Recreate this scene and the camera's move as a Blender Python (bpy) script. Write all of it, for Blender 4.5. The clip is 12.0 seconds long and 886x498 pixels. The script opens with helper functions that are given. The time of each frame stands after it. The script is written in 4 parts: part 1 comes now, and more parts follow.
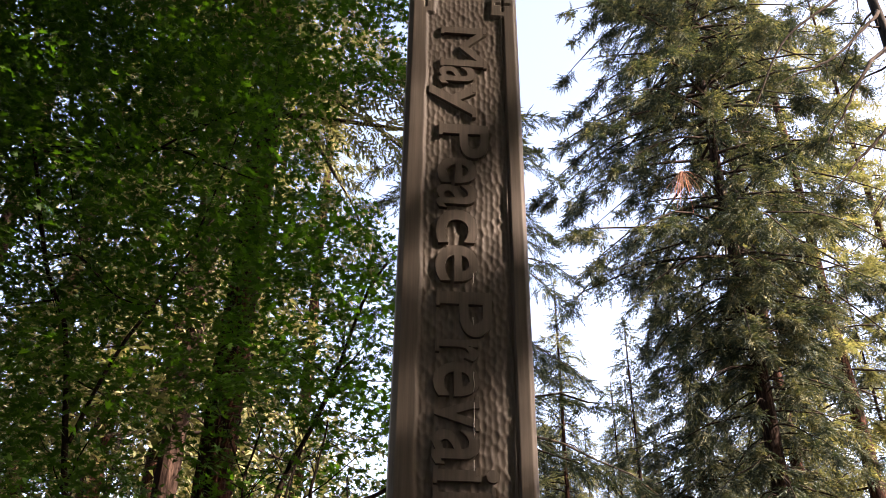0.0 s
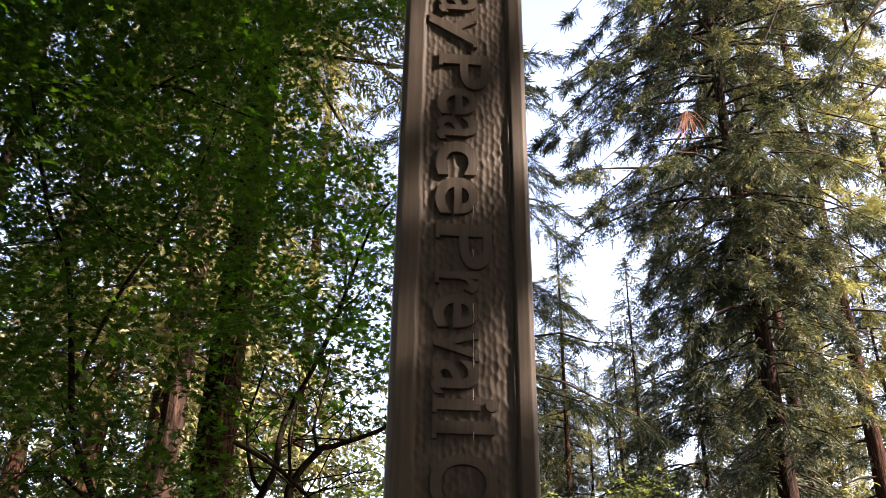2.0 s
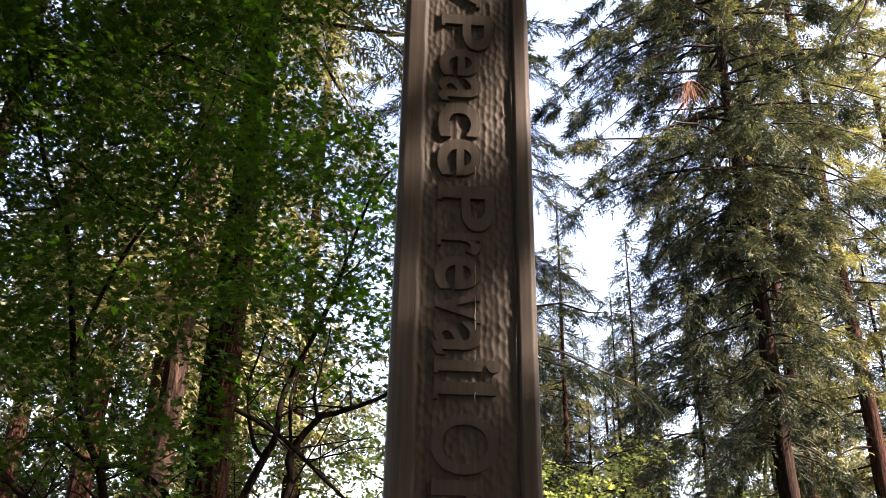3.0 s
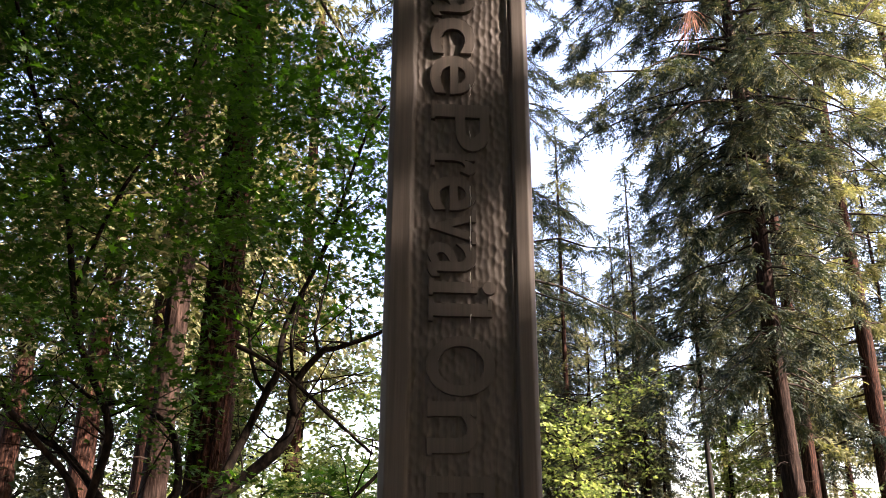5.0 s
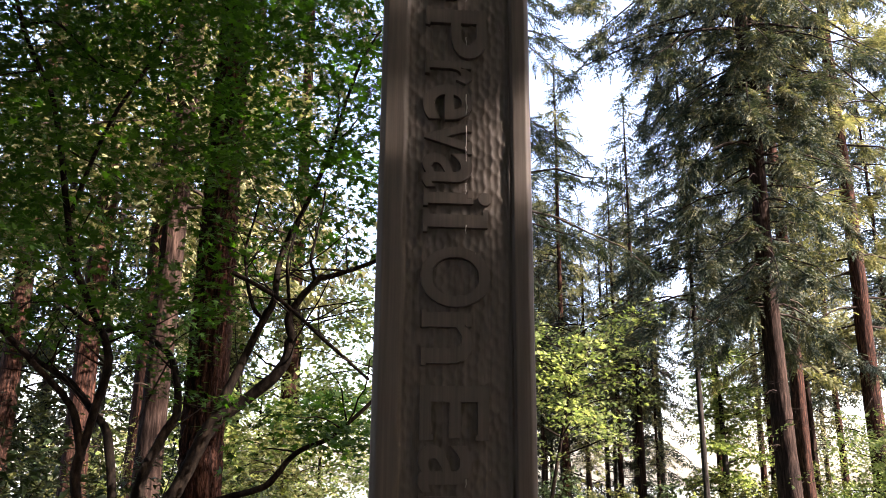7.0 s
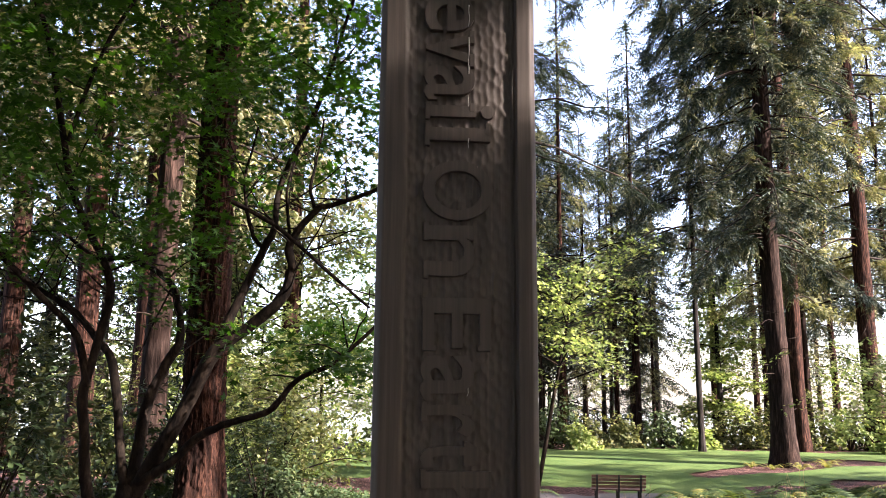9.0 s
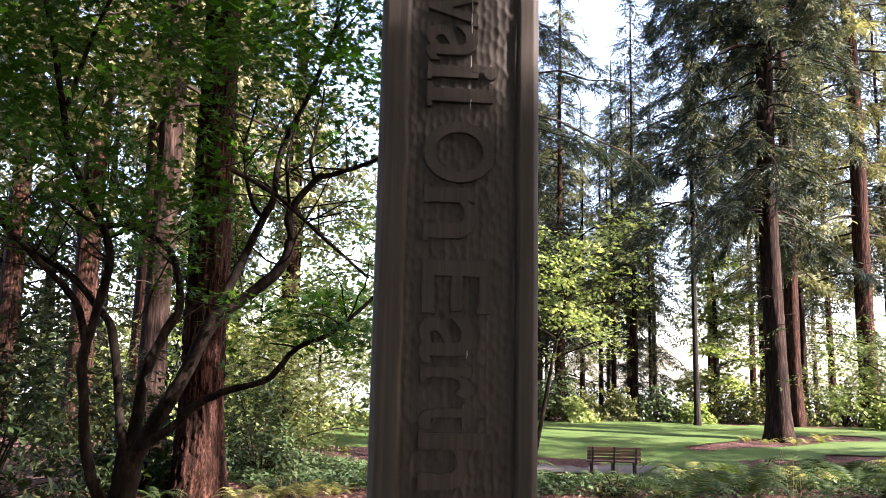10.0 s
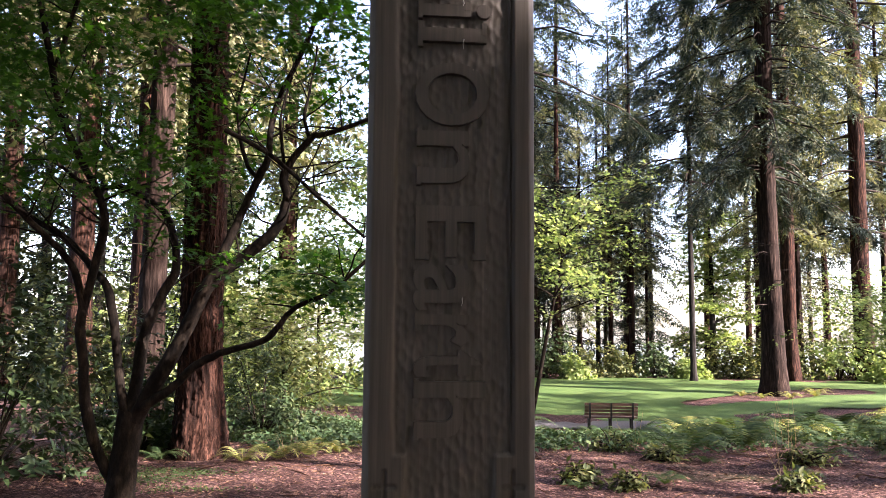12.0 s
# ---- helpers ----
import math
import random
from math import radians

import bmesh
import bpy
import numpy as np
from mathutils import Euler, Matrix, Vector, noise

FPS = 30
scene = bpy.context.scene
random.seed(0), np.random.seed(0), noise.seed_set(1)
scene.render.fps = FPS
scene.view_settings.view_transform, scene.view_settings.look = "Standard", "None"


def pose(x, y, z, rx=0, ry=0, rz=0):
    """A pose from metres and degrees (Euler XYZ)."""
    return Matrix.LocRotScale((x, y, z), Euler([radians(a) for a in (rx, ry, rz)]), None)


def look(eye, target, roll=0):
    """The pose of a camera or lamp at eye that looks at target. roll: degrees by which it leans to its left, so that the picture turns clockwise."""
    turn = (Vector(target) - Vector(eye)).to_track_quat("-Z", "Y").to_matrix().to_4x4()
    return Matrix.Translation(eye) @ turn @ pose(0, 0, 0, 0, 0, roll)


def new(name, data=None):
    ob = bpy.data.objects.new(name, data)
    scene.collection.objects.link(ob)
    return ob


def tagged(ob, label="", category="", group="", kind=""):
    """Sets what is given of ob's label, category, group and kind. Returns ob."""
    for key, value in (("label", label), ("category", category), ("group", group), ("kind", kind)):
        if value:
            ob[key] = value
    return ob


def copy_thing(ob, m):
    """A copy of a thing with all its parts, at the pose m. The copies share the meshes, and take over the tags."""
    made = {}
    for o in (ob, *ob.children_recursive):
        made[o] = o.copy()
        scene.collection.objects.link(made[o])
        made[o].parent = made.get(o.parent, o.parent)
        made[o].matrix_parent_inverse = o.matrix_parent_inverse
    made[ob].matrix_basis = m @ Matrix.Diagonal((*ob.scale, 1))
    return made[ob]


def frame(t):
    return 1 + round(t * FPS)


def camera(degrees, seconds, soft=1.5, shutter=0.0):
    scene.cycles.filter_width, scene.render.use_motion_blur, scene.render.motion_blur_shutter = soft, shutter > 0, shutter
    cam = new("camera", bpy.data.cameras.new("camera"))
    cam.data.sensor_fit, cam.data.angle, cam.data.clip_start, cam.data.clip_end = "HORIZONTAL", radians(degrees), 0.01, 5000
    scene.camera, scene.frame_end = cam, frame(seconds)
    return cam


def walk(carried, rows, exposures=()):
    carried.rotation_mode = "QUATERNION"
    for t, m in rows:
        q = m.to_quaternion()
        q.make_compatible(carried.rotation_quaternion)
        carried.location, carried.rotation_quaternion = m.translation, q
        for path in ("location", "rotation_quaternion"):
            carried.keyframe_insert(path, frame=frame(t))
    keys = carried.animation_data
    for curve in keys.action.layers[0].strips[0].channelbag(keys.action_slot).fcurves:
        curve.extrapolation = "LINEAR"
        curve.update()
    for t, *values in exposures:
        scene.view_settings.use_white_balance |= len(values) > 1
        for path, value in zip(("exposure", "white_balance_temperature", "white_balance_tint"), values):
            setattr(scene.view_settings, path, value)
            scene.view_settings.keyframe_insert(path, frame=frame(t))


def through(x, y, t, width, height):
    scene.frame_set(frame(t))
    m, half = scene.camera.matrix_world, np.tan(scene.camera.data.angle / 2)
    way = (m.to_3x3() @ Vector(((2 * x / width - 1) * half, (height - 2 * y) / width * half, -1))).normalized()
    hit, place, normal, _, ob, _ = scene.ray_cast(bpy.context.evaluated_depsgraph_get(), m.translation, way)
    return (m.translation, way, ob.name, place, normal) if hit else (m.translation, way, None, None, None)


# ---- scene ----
cam = camera(57.2, 12.0, soft=0.8)
PATH = [
    (0, (-0.113, -1.063, 1.803), (0.016, 0.645, 2.834), 0.8),
    (0.5, (-0.113, -1.055, 1.803), (0.019, 0.672, 2.802), 0.8),
    (1, (-0.113, -1.054, 1.798), (0.017, 0.694, 2.761), 0.9),
    (1.5, (-0.111, -1.049, 1.798), (0.018, 0.717, 2.729), 0.8),
    (2, (-0.109, -1.051, 1.795), (0.023, 0.728, 2.699), 0.9),
    (2.5, (-0.11, -1.045, 1.792), (0.025, 0.748, 2.667), 1.1),
    (3, (-0.111, -1.041, 1.786), (0.025, 0.77, 2.625), 1.1),
    (5, (-0.102, -1.009, 1.776), (0.043, 0.86, 2.472), 0.4),
    (5.5, (-0.101, -1.005, 1.77), (0.043, 0.876, 2.436), 0.3),
    (6, (-0.1, -0.995, 1.768), (0.048, 0.897, 2.397), 0.4),
    (6.5, (-0.099, -0.99, 1.762), (0.056, 0.916, 2.347), 0.5),
    (7, (-0.098, -0.983, 1.757), (0.062, 0.938, 2.292), 0.5),
    (8.8, (-0.104, -0.976, 1.733), (0.063, 0.98, 2.117), 0.4),
    (9, (-0.101, -0.978, 1.735), (0.065, 0.981, 2.106), 0.5),
    (9.5, (-0.101, -0.97, 1.73), (0.065, 0.995, 2.066), 0.8),
    (10, (-0.101, -0.968, 1.724), (0.068, 1.002, 2.028), 1.2),
    (10.5, (-0.099, -0.97, 1.718), (0.071, 1.003, 1.998), 1.2),
    (11, (-0.098, -0.955, 1.713), (0.074, 1.022, 1.967), 1.0),
    (11.5, (-0.097, -0.947, 1.711), (0.078, 1.032, 1.937), 0.7),
    (12, (-0.095, -0.943, 1.71), (0.084, 1.038, 1.917), 0.5),
]
walk(cam, [(t, look(eye, target, roll)) for t, eye, target, roll in PATH], exposures=[(0.0, 2.72, 7800, 27), (12.0, 3.12, 6450, 27)])

# ---------------------------------------------------------------- world and sun
SUN_FROM = Vector((0.76, -0.39, 0.53)).normalized()
world = bpy.data.worlds.new("sky")
scene.world = world
world.use_nodes = True
wn = world.node_tree.nodes
sky = wn.new("ShaderNodeTexSky")
sky.sky_type = "NISHITA"
sky.sun_disc = False
sky.sun_elevation = math.asin(SUN_FROM.z)
sky.sun_rotation = math.atan2(SUN_FROM.x, SUN_FROM.y)
sky.air_density, sky.dust_density, sky.ozone_density = 1.0, 2.0, 1.0
wn["Background"].inputs[1].default_value = 0.13
world.node_tree.links.new(sky.outputs[0], wn["Background"].inputs[0])

sun_data = bpy.data.lights.new("sun", "SUN")
sun_data.energy, sun_data.angle, sun_data.color = 5.0, radians(0.55), (1.0, 0.95, 0.87)
sun = new("sun", sun_data)
sun.matrix_world = look(SUN_FROM * 60, (0, 0, 0))


# ---------------------------------------------------------------- materials
def material(name):
    m = bpy.data.materials.new(name)
    m.use_nodes = True
    nt = m.node_tree
    return m, nt, nt.nodes["Principled BSDF"], nt.nodes["Material Output"]


def node(nt, kind, **inputs):
    n = nt.nodes.new(kind)
    for k, v in inputs.items():
        n.inputs[k.replace("_", " ")].default_value = v
    return n


def ramp(nt, source, stops):
    r = nt.nodes.new("ShaderNodeValToRGB")
    el = r.color_ramp.elements
    while len(el) < len(stops):
        el.new(0.5)
    for e, (p, c) in zip(el, stops):
        e.position, e.color = p, (*c, 1)
    nt.links.new(source, r.inputs[0])
    return r.outputs[0]


def coords(nt, scale):
    tc = nt.nodes.new("ShaderNodeTexCoord")
    mp = nt.nodes.new("ShaderNodeMapping")
    mp.inputs["Scale"].default_value = scale
    nt.links.new(tc.outputs["Object"], mp.inputs[0])
    return mp.outputs[0]


def noise_tex(nt, vec, scale, detail=4.0, rough=0.6):
    n = node(nt, "ShaderNodeTexNoise", Scale=scale, Detail=detail, Roughness=rough)
    nt.links.new(vec, n.inputs["Vector"])
    return n.outputs["Fac"]


def blend(nt, kind, fac, a, b):
    m = nt.nodes.new("ShaderNodeMix")
    m.data_type, m.blend_type = "RGBA", kind
    for s, v in ((m.inputs[0], fac), (m.inputs[6], a), (m.inputs[7], b)):
        if isinstance(v, (int, float)):
            s.default_value = v
        elif isinstance(v, tuple):
            s.default_value = (*v, 1)
        else:
            nt.links.new(v, s)
    return m.outputs[2]


def bump(nt, bsdf, height, strength, distance):
    b = node(nt, "ShaderNodeBump", Strength=strength, Distance=distance)
    nt.links.new(height, b.inputs["Height"])
    nt.links.new(b.outputs[0], bsdf.inputs["Normal"])


def leaf_material(name, stops, through=0.4, tint=(1.3, 1.25, 0.5), rough=0.55, tufts=0.0):
    """Foliage: colour varies leaf by leaf (or tuft by tuft) and in broad patches, and light shines through."""
    m, nt, p, out = material(name)
    geo = nt.nodes.new("ShaderNodeNewGeometry")
    pick = geo.outputs["Random Per Island"]
    # clumps of dark and pale needles stand in for shaded and lit boughs
    if tufts:
        spread = node(nt, "ShaderNodeMapRange")
        spread.inputs[1].default_value, spread.inputs[2].default_value = 0.36, 0.66
        nt.links.new(noise_tex(nt, coords(nt, (1, 1, 0.6)), 1.5, 3), spread.inputs[0])
        mixed = nt.nodes.new("ShaderNodeMix")
        mixed.inputs[0].default_value = tufts
        nt.links.new(pick, mixed.inputs[2])
        nt.links.new(spread.outputs[0], mixed.inputs[3])
        pick = mixed.outputs[0]
    col = ramp(nt, pick, stops)
    patch = noise_tex(nt, coords(nt, (1, 1, 1)), 0.7, 3)
    shade = ramp(nt, patch, [(0.3, (0.7, 0.7, 0.7)), (0.7, (1.25, 1.2, 1.1))])
    col = blend(nt, "MULTIPLY", 1.0, col, shade)
    nt.links.new(col, p.inputs["Base Color"])
    p.inputs["Roughness"].default_value = rough
    p.inputs["Specular IOR Level"].default_value = 0.12
    tr = nt.nodes.new("ShaderNodeBsdfTranslucent")
    nt.links.new(blend(nt, "MULTIPLY", 1.0, col, tint), tr.inputs[0])
    mix = nt.nodes.new("ShaderNodeMixShader")
    mix.inputs[0].default_value = through
    nt.links.new(p.outputs[0], mix.inputs[1])
    nt.links.new(tr.outputs[0], mix.inputs[2])
    nt.links.new(mix.outputs[0], out.inputs[0])
    return m


def bark_material(name, dark, mid, light, stretch=(9, 9, 1.3), strength=0.9, distance=0.03):
    m, nt, p, out = material(name)
    furrow = noise_tex(nt, coords(nt, stretch), 1.0, 6, 0.65)
    fine = noise_tex(nt, coords(nt, (40, 40, 18)), 1.0, 4)
    broad = noise_tex(nt, coords(nt, (0.9, 0.9, 0.5)), 1.0, 3)
    col = ramp(nt, furrow, [(0.36, dark), (0.52, mid), (0.68, light)])
    col = blend(nt, "MULTIPLY", 0.5, col, ramp(nt, fine, [(0.3, (0.55, 0.55, 0.55)), (0.7, (1.2, 1.15, 1.1))]))
    col = blend(nt, "MULTIPLY", 0.8, col, ramp(nt, broad, [(0.3, (0.65, 0.68, 0.7)), (0.7, (1.2, 1.12, 1.05))]))
    nt.links.new(col, p.inputs["Base Color"])
    p.inputs["Roughness"].default_value = 0.9
    p.inputs["Specular IOR Level"].default_value = 0.06
    bump(nt, p, furrow, strength, distance)
    return m


# green maple leaves with the shade of the wood darkened into their colour
SHADED_MAPLE = leaf_material("maple leaf", [(0.0, (0.013, 0.034, 0.008)), (0.5, (0.021, 0.054, 0.011)), (1.0, (0.04, 0.085, 0.017))], 0.4, (2.0, 2.7, 0.5))
# yellow-green leaves made paler, so the look of full sun is in their colour
SUNLIT_VINE = leaf_material("sun-paled vine maple leaf", [(0.0, (0.1, 0.155, 0.055)), (0.6, (0.18, 0.24, 0.09)), (1.0, (0.33, 0.36, 0.18))], 0.5, (1.35, 1.4, 0.75))
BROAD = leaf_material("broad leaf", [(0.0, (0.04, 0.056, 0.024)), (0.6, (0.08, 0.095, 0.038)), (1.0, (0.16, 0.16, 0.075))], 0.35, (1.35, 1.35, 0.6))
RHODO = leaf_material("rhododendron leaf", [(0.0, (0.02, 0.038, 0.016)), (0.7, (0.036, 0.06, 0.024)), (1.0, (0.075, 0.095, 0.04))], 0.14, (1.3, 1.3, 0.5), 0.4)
# blue-green needles; dark stops imitate shaded boughs, cream stops sunlit ones
SPRUCE = leaf_material("sun-and-shade spruce needles", [(0.0, (0.02, 0.036, 0.036)), (0.45, (0.05, 0.07, 0.057)), (0.75, (0.145, 0.155, 0.105)), (1.0, (0.3, 0.29, 0.185))], 0.15, (1.3, 1.3, 0.6), 0.85, 0.65)
# darker version of the spruce needles, with shade put into the colour
SHADED_HEMLOCK = leaf_material("shade-darkened hemlock needles", [(0.0, (0.014, 0.025, 0.02)), (0.6, (0.024, 0.038, 0.028)), (1.0, (0.05, 0.058, 0.034))], 0.2, (1.3, 1.3, 0.6), 0.85)
# fir colours lifted towards cream to imitate sunlight on the boughs
FIR = leaf_material("sun-paled fir needles", [(0.0, (0.075, 0.092, 0.052)), (0.6, (0.16, 0.17, 0.09)), (1.0, (0.33, 0.305, 0.18))], 0.34, (1.3, 1.3, 0.75), 0.8, 0.5)
PALE_FERN = leaf_material("pale fern frond", [(0.0, (0.1, 0.13, 0.04)), (0.7, (0.17, 0.18, 0.06)), (1.0, (0.3, 0.25, 0.11))], 0.4)
FERN = leaf_material("fern frond", [(0.0, (0.026, 0.05, 0.02)), (0.7, (0.045, 0.075, 0.03)), (1.0, (0.085, 0.105, 0.042))], 0.4)
SALAL = leaf_material("groundcover leaf", [(0.0, (0.035, 0.07, 0.03)), (0.7, (0.06, 0.1, 0.045)), (1.0, (0.1, 0.13, 0.06))], 0.25)
DEAD = leaf_material("dead foliage", [(0.0, (0.11, 0.06, 0.04)), (0.6, (0.2, 0.11, 0.07)), (1.0, (0.32, 0.12, 0.075))], 0.2, (1.2, 1, 0.8))
STRAW = leaf_material("dry straw", [(0.0, (0.2, 0.16, 0.09)), (1.0, (0.32, 0.25, 0.14))], 0.2, (1.1, 1, 0.8))
LITTER = leaf_material("litter", [(0.0, (0.06, 0.035, 0.025)), (0.6, (0.14, 0.075, 0.05)), (1.0, (0.28, 0.17, 0.11))], 0.1, (1, 1, 0.8))

BARK_FIR = bark_material("red fir bark", (0.006, 0.0035, 0.0028), (0.026, 0.013, 0.0095), (0.09, 0.044, 0.031), (18, 18, 2.2), 1.0, 0.06)
BARK_GREY = bark_material("grey bark", (0.008, 0.0075, 0.007), (0.024, 0.022, 0.02), (0.05, 0.045, 0.041))
BARK_SPRUCE = bark_material("brown spruce bark", (0.008, 0.005, 0.004), (0.022, 0.0145, 0.0115), (0.055, 0.036, 0.029), (12, 12, 1.6), 1.0, 0.05)
BARK_MAPLE = bark_material("maple bark", (0.004, 0.0032, 0.0026), (0.0115, 0.0088, 0.0066), (0.032, 0.024, 0.017), (14, 14, 6), 0.9, 0.02)
TWIG = bark_material("twig bark", (0.012, 0.0095, 0.008), (0.026, 0.02, 0.016), (0.055, 0.043, 0.034), (8, 8, 8), 0.3, 0.005)


def wood_material():
    """Weathered brown timber: upright grain, checks, pale flecks."""
    m, nt, p, out = material("weathered cedar")
    grain = noise_tex(nt, coords(nt, (170, 170, 3.5)), 1.0, 5, 0.6)
    band = noise_tex(nt, coords(nt, (22, 22, 1.2)), 1.0, 4, 0.5)
    stain = noise_tex(nt, coords(nt, (7, 7, 3)), 1.0, 5, 0.6)
    fleck = noise_tex(nt, coords(nt, (260, 260, 90)), 1.0, 2, 0.5)
    col = ramp(nt, grain, [(0.3, (0.062, 0.05, 0.038)), (0.55, (0.092, 0.075, 0.057)), (0.75, (0.128, 0.104, 0.08))])
    col = blend(nt, "MULTIPLY", 0.25, col, ramp(nt, band, [(0.3, (0.72, 0.7, 0.68)), (0.7, (1.15, 1.1, 1.05))]))
    col = blend(nt, "MULTIPLY", 0.7, col, ramp(nt, stain, [(0.3, (0.72, 0.72, 0.74)), (0.65, (1.1, 1.08, 1.05))]))
    col = blend(nt, "MIX", ramp(nt, fleck, [(0.76, (0, 0, 0)), (0.8, (0.5, 0.5, 0.5))]), col, (0.36, 0.3, 0.24))
    nt.links.new(col, p.inputs["Base Color"])
    p.inputs["Roughness"].default_value = 0.62
    p.inputs["Specular IOR Level"].default_value = 0.35
    bump(nt, p, grain, 0.2, 0.001)
    return m


WOOD = wood_material()


def ground_material():
    """Forest floor of reddish bark mulch, needles and moss."""
    m, nt, p, out = material("bark mulch")
    v = coords(nt, (1, 1, 1))
    chips = node(nt, "ShaderNodeTexVoronoi", Scale=38.0, Randomness=1.0)
    nt.links.new(v, chips.inputs["Vector"])
    fine = noise_tex(nt, v, 60, 5, 0.7)
    mid = noise_tex(nt, v, 3.2, 6, 0.65)
    broad = noise_tex(nt, v, 0.35, 4, 0.6)
    sep = nt.nodes.new("ShaderNodeSeparateColor")
    nt.links.new(chips.outputs["Color"], sep.inputs[0])
    col = ramp(nt, sep.outputs[0], [(0.0, (0.018, 0.009, 0.008)), (0.5, (0.05, 0.025, 0.022)), (0.85, (0.12, 0.064, 0.055)), (1.0, (0.26, 0.165, 0.145))])
    col = blend(nt, "MULTIPLY", 0.8, col, ramp(nt, fine, [(0.3, (0.6, 0.6, 0.6)), (0.7, (1.3, 1.25, 1.2))]))
    col = blend(nt, "MULTIPLY", 0.8, col, ramp(nt, mid, [(0.3, (0.6, 0.58, 0.56)), (0.7, (1.25, 1.2, 1.2))]))
    col = blend(nt, "MIX", ramp(nt, broad, [(0.58, (0, 0, 0)), (0.7, (0.6, 0.6, 0.6))]), col, (0.06, 0.075, 0.025))
    nt.links.new(col, p.inputs["Base Color"])
    p.inputs["Roughness"].default_value = 0.95
    p.inputs["Specular IOR Level"].default_value = 0.1
    bump(nt, p, fine, 0.9, 0.03)
    return m


def turf_material(name, a, b, c):
    m, nt, p, out = material(name)
    v = coords(nt, (1, 1, 1))
    fine = noise_tex(nt, v, 45, 5, 0.75)
    broad = noise_tex(nt, v, 0.5, 5, 0.6)
    col = blend(nt, "MIX", ramp(nt, broad, [(0.35, (0, 0, 0)), (0.7, (1, 1, 1))]), ramp(nt, fine, [(0.3, a), (0.7, b)]), ramp(nt, fine, [(0.3, b), (0.7, c)]))
    nt.links.new(col, p.inputs["Base Color"])
    p.inputs["Roughness"].default_value = 0.9
    p.inputs["Specular IOR Level"].default_value = 0.12
    bump(nt, p, fine, 0.8, 0.03)
    return m


MULCH = ground_material()
TURF = turf_material("mown turf", (0.026, 0.056, 0.013), (0.05, 0.09, 0.022), (0.105, 0.14, 0.042))
GRAVEL = turf_material("worn path", (0.06, 0.055, 0.055), (0.1, 0.092, 0.09), (0.16, 0.145, 0.135))


def plain(name, col, rough, metal=0.0):
    m, nt, p, out = material(name)
    n = noise_tex(nt, coords(nt, (1, 1, 1)), 14, 5)
    c = blend(nt, "MULTIPLY", 1.0, ramp(nt, n, [(0.3, (0.7, 0.7, 0.7)), (0.7, (1.2, 1.2, 1.2))]), col)
    nt.links.new(c, p.inputs["Base Color"])
    p.inputs["Roughness"].default_value, p.inputs["Metallic"].default_value = rough, metal
    return m


BENCH_WOOD = plain("bench slat wood", (0.11, 0.05, 0.036), 0.6)
IRON = plain("dark iron", (0.03, 0.03, 0.03), 0.5, 0.6)
DROPPING = plain("dried white streak", (0.6, 0.57, 0.5), 0.8)


# ---------------------------------------------------------------- mesh helpers
rng = np.random.default_rng(7)


def mesh_of(name, V, F, mat, smooth=False):
    me = bpy.data.meshes.new(name)
    V = np.asarray(V, dtype=np.float32)
    F = [np.asarray(f, dtype=np.int32) for f in (F if isinstance(F, list) else [F]) if len(f)]
    me.vertices.add(len(V))
    me.vertices.foreach_set("co", V.ravel())
    loops = np.concatenate([f.ravel() for f in F])
    sizes = np.concatenate([np.full(len(f), f.shape[1], dtype=np.int32) for f in F])
    me.loops.add(len(loops))
    me.loops.foreach_set("vertex_index", loops)
    me.polygons.add(len(sizes))
    me.polygons.foreach_set("loop_start", np.concatenate([[0], np.cumsum(sizes)[:-1]]).astype(np.int32))
    me.polygons.foreach_set("loop_total", sizes)
    if smooth:
        me.polygons.foreach_set("use_smooth", np.ones(len(sizes), dtype=bool))
    me.update(calc_edges=True)
    me.validate()
    me.materials.append(mat)
    return me


def put(name, V, F, mat, parent=None, label="", smooth=False, kind=""):
    ob = new(name, mesh_of(name, V, F, mat, smooth))
    if parent is not None:
        ob.parent = parent
    return tagged(ob, label, "", "", kind)


def part(name, bm, mat, parent, label="", smooth=False):
    me = bpy.data.meshes.new(name)
    bm.to_mesh(me)
    bm.free()
    if smooth:
        for f in me.polygons:
            f.use_smooth = True
    me.materials.append(mat)
    ob = new(name, me)
    ob.parent = parent
    return tagged(ob, label)


def base(name, label, category, at=(0, 0, 0), group="", kind=""):
    ob = new(name)
    ob.empty_display_size = 0.1
    ob.matrix_basis = Matrix.Translation(at)
    return tagged(ob, label, category, group, kind)


def gather(pieces):
    """Several (V, F) with faces of one size, as one."""
    V, F, n = [], [], 0
    for v, f in pieces:
        V.append(v)
        F.append(np.asarray(f) + n)
        n += len(v)
    return np.concatenate(V), np.concatenate(F)


def unit(a):
    return a / np.maximum(np.linalg.norm(a, axis=-1, keepdims=True), 1e-9)


def spline(pts, n):
    """n points along a smooth curve through pts (any number of columns)."""
    P = np.asarray(pts, dtype=float)
    P = np.vstack([2 * P[0] - P[1], P, 2 * P[-1] - P[-2]])
    out = []
    for s in np.linspace(0, len(P) - 3 - 1e-6, n):
        i, u = int(s), s - int(s)
        a, b, c, d = P[i:i + 4]
        out.append(0.5 * (2 * b + (c - a) * u + (2 * a - 5 * b + 4 * c - d) * u * u + (3 * b - a - 3 * c + d) * u ** 3))
    return np.array(out)


